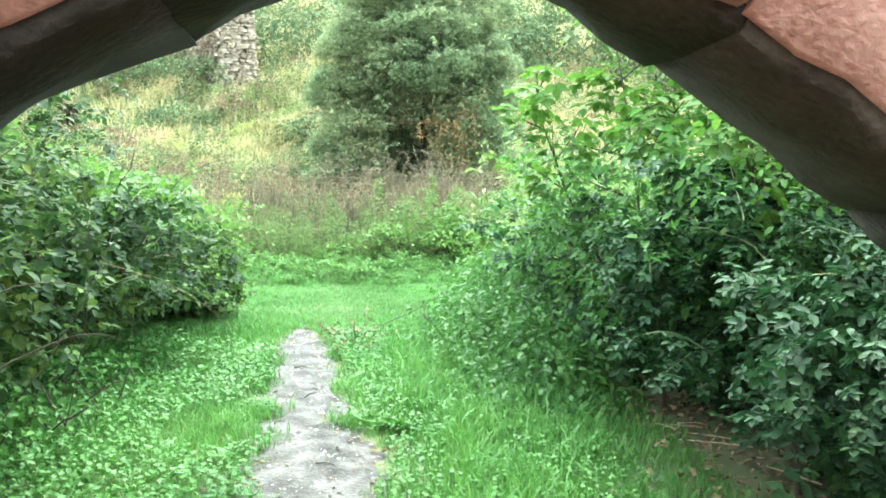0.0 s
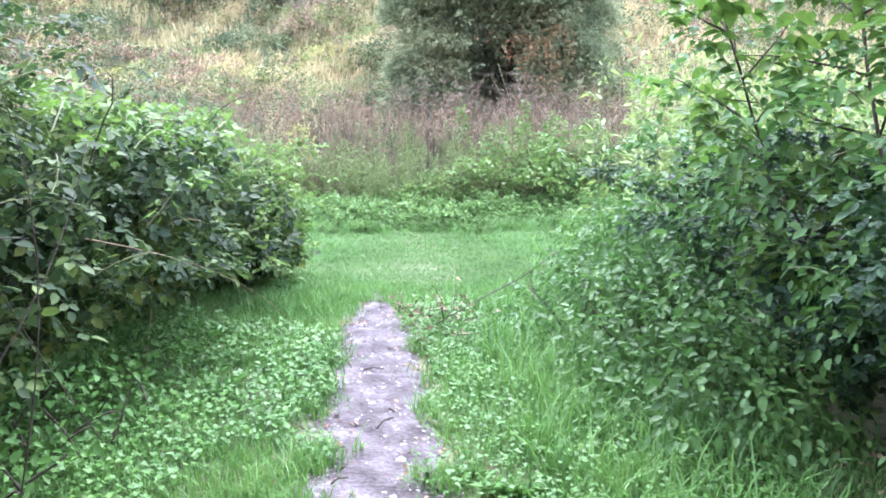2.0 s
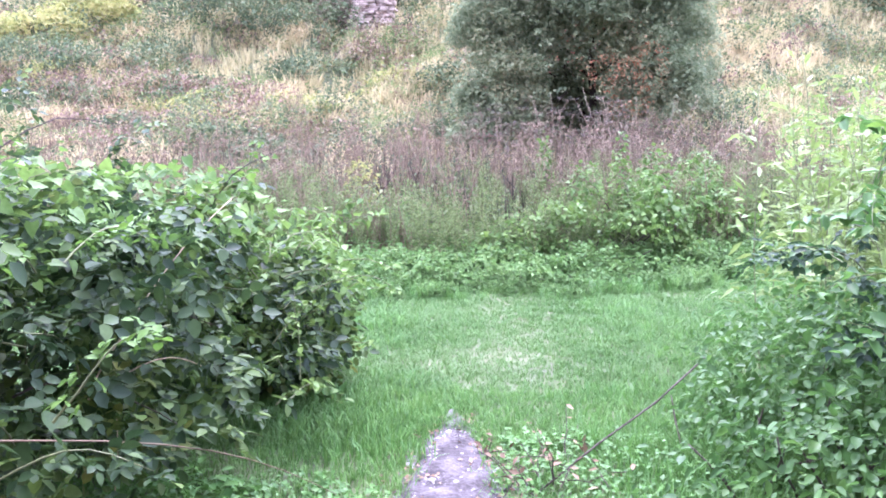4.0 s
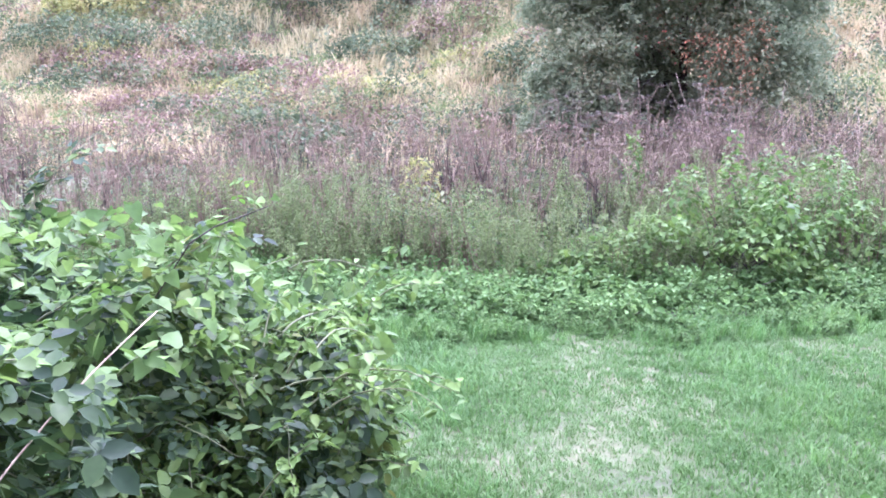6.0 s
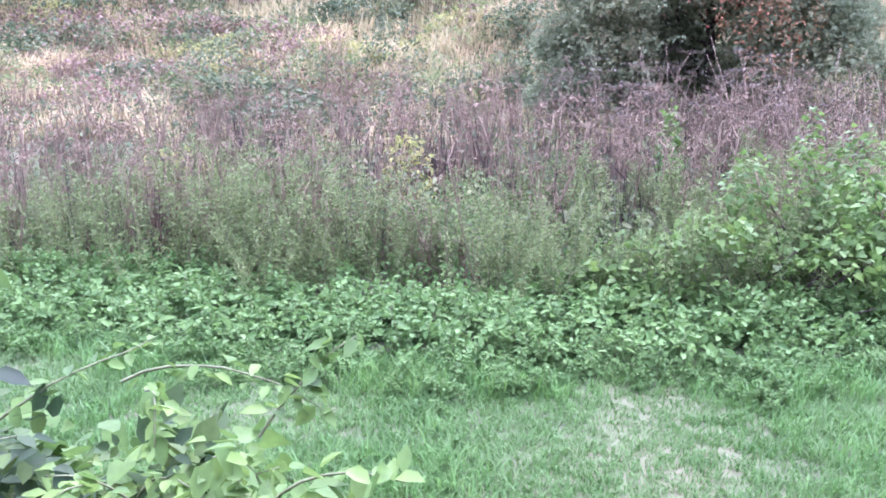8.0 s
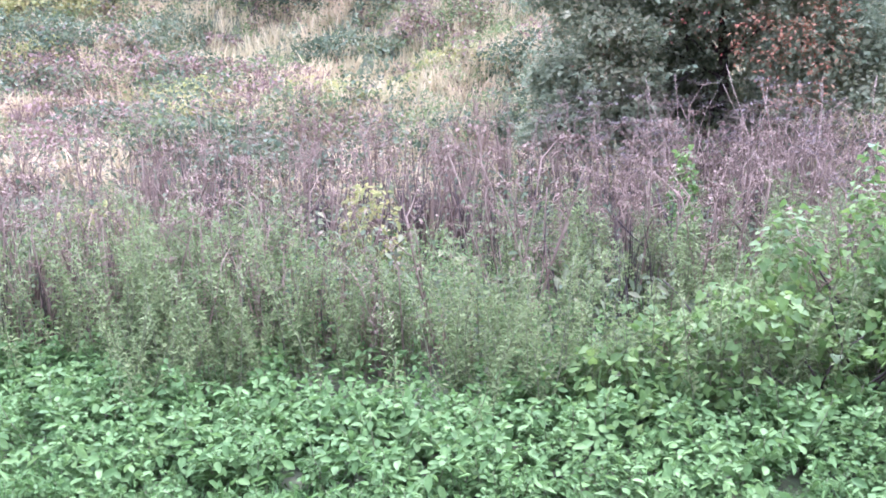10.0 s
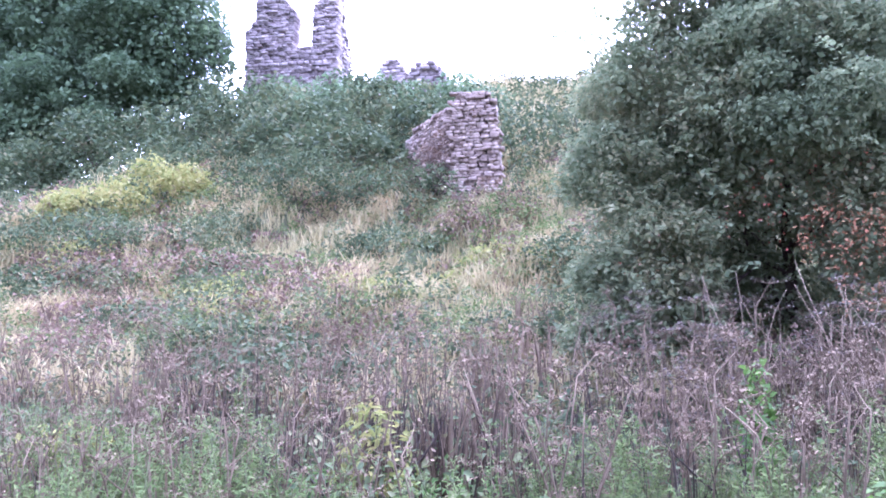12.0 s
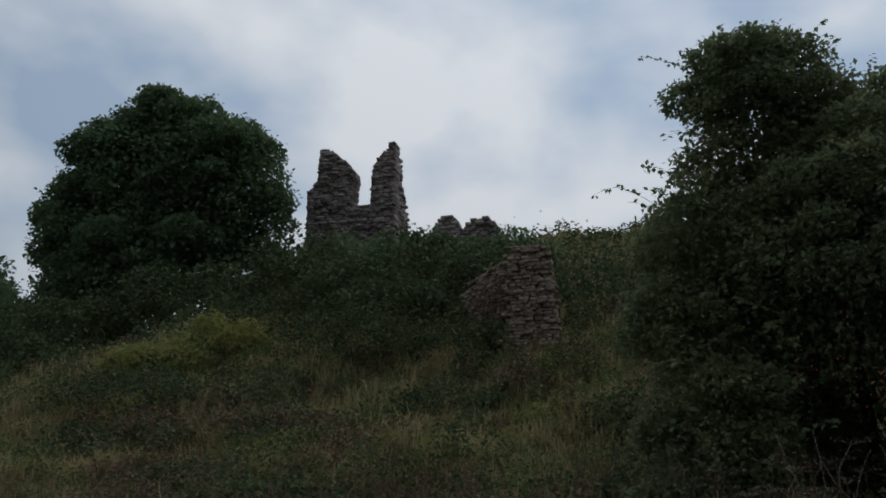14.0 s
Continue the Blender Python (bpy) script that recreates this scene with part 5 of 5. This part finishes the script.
def ring_stone(s0, s1, deep, y0, y1, rng):
    """A stone of the arch, six steps along its curve, arrises worn."""
    v, f, steps = [], [], 6
    for i in range(steps):
        s = s0 + (s1 - s0) * i / (steps - 1)
        for o, y in ((0, y0), (0, (y0 + y1) / 2), (0, y1), (deep, y1), (deep, y0)):
            worn = rng.normal(0, 0.007) + (0.014 if o == 0 and y in (y0, y1) else 0)
            x, z = arch_curve(s, o + worn)
            v.append((x, y, z))
    for i in range(steps - 1):
        for j in range(5):
            a, b = i * 5 + j, i * 5 + (j + 1) % 5
            f += [(a, b, b + 5), (a, b + 5, a + 5)]
    e = (steps - 1) * 5
    for j in range(1, 4):
        f += [(0, j + 1, j), (e, e + j, e + j + 1)]
    return np.array(v), np.array(f)


arch = thing("stone_archway", ARCH_X, 3.66, "worn red sandstone archway over the path", "archway")
cuts = [0.0]
while cuts[-1] < 2.2:
    cuts.append(cuts[-1] + A.uniform(0.26, 0.44))
for side in (-1, 1):
    for a0, a1 in zip(cuts, cuts[1:]):
        if a0 < ARCH_HALF < a1:
            a1 = max(a0 + 0.05, ARCH_HALF - 0.004)
        st = ring_stone(side * (a0 + 0.004), side * (a1 - 0.004), A.uniform(0.24, 0.34), ARCH_Y0 + A.normal(0, 0.006), ARCH_Y1 + A.normal(0, 0.006), A)
        vs = part("voussoir", local((st[0], st[1]), arch), M_RED_STONE, arch)
        # thin lining under each voussoir, coloured dark in place of the arch's shade
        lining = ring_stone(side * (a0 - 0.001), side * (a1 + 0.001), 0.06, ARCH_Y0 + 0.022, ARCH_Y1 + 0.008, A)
        part("soffit_stone", local((lining[0] - np.array((0, 0, 0.028)), lining[1]), arch), M_SOFFIT_SHADE, vs, "underside lining coloured dark for the shade beneath the arch")


def box(x0, x1, y0, y1, z0, z1):
    v = np.array([(x, y, z) for x in (x0, x1) for y in (y0, y1) for z in (z0, z1)], float)
    f = np.array([(0, 1, 3), (0, 3, 2), (4, 6, 7), (4, 7, 5), (0, 4, 5), (0, 5, 1), (2, 3, 7), (2, 7, 6), (1, 5, 7), (1, 7, 3), (0, 2, 6), (0, 6, 4)])
    return v, f


def wall_round_arch():
    """The wall behind the facing stones, with the arch cut through it."""
    y0, y1, n, top, z0 = ARCH_Y0 + 0.04, ARCH_Y1 - 0.04, 24, 2.9, -0.6
    v, f = [], []
    for y in (y0, y1):
        for i in range(n + 1):
            x, z = arch_curve(ARCH_HALF * 0.999 * (2 * i / n - 1), 0.05)
            v += [(x, y, z), (x, y, top)]
    k = 2 * (n + 1)
    for i in range(n):
        a = 2 * i
        f += [(a, a + 3, a + 2), (a, a + 1, a + 3), (k + a, k + a + 2, k + a + 3), (k + a, k + a + 3, k + a + 1), (a, a + 2, k + a + 2), (a, k + a + 2, k + a), (a + 1, k + a + 1, k + a + 3), (a + 1, k + a + 3, a + 3)]
    x0, x1 = arch_curve(-ARCH_HALF * 0.999, 0.05)[0], arch_curve(ARCH_HALF * 0.999, 0.05)[0]
    return join((np.array(v), np.array(f)), box(-6, x0, y0, y1, z0, top), box(x1, 7, y0, y1, z0, top))


wall = tagged(part("wall_arch", wall_round_arch(), M_RED_STONE), "red sandstone wall pierced by the arch", "wall", kind="structure")
z = -0.55
while z < 2.85:
    c = A.uniform(0.2, 0.34)
    for face_y in (ARCH_Y0 + 0.02, ARCH_Y1 - 0.02):
        x = -3.4
        while x < 4.2:
            w = A.uniform(0.3, 0.62)
            mid = x + w / 2
            near_u = max(0.0, min(abs(q - ARCH_X) for q in (x, mid, x + w)) if (x - ARCH_X) * (x + w - ARCH_X) > 0 else 0.0)
            clear = near_u > ARCH_HALF + 0.3 or z > arch_curve(near_u)[1] + 0.36
            if clear:
                ob = part("stone", stone_block(A, w * 1.02, c * 1.02, 0.09), M_RED_STONE, wall)
                ob.location = (mid, face_y, z + c / 2)
            x += w
    z += c

# added, never in view: side walls that keep light off the arch
tagged(part("wall_passage", join(box(-2.2, -1.35, -2.6, ARCH_Y0 + 0.03, -0.6, 2.5), box(2.0, 2.9, -2.6, ARCH_Y0 + 0.03, -0.6, 2.5)), M_RED_STONE), "unseen side walls added behind the arch to cut its light", "wall", kind="structure")
# added, never in view: blocks low sky light from behind the soffit
tagged(part("wall_court", box(-9, 9, -6.2, -5.6, -0.6, 4.2), M_RED_STONE), "plain unseen wall added behind the arch to block low sky light", "wall", kind="structure")

# ---- loose things on the grass ----
br = thing("fallen_branch", 0.45, 8.6, "cut leafy branch lying beside the path", "branch")
b_ = [tube(np.array([(1.25, 9.35, 0.32), (0.95, 9.05, 0.2), (0.65, 8.75, 0.13), (0.38, 8.45, 0.06)]), 0.005, 0.004, 5)]
tips_ = []
for _ in range(26):
    s = np.array((0.40, 8.5, 0.07)) + A.normal(0, 1, 3) * np.array((0.12, 0.14, 0.02))
    w = wander(s, (A.normal(0, 0.6), A.normal(0.2, 0.6), 0.5), A.uniform(0.1, 0.25), 4, A, 0.15, 0.05)
    b_.append(tube(w, 0.003, 0.0012, 4))
    tips_ += [w[2], w[3], w[4]]
part("wood", local(join(*b_), br), M_BARK, br)
t_ = np.array(tips_)
part("leaves", local(scatter(small_leaf(0.5, 0.1), t_, turns(A.uniform(0, 6.28, len(t_)), A.normal(0, 0.6, len(t_)), A.normal(0, 0.6, len(t_))), A.uniform(0.025, 0.05, len(t_))), br), M_LITTER, br, "withered brown leaves")
for x, y, a, l in ((0.07, 7.84, 10, 0.1), (0.13, 7.2, 60, 0.13), (0.2, 6.1, -25, 0.09), (-0.02, 6.7, 35, 0.07)):
    tg = thing("twig", x, y, "short dark twig lying on the path", "twig", "twigs on the path")
    tg.location.z += 0.022
    tg.rotation_euler.z = radians(a)
    part("wood", tube(np.array([(-l / 2, 0, 0), (0, 0.012, 0.004), (l / 2, 0, 0)]), 0.004, 0.002, 5), M_BARK, tg)


def rosette(rng, n, label, name, mat, s):
    ob = tagged(new(name), label, "weed", "broad-leaved weeds in the grass")
    a = rng.uniform(0, 6.283, n)
    for ang in a:
        lf = part("leaf", scatter(leaf_shape(0.42, 0.08, 0.2), np.zeros((1, 3)), turns(np.array([ang]), np.array([rng.uniform(0.2, 0.8)]), np.array([0.0])), np.array([s * rng.uniform(0.6, 1.1)])), mat, ob)
    return ob


docks = [rosette(A, 9, "broad pale green dock leaves in the grass", "dock_plant", M_COVER, 0.16) for _ in range(3)]
plant_out(docks, [(-0.61, 7.55), (-0.4, 7.9), (0.57, 6.6), (0.42, 6.75), (0.85, 6.0), (-0.9, 6.9), (0.9, 7.2), (0.6, 7.6), (-0.75, 8.6), (1.0, 8.3), (-0.3, 5.4), (0.75, 5.3), (-0.55, 9.7), (0.4, 9.0)], A, 0.6, 1.1)
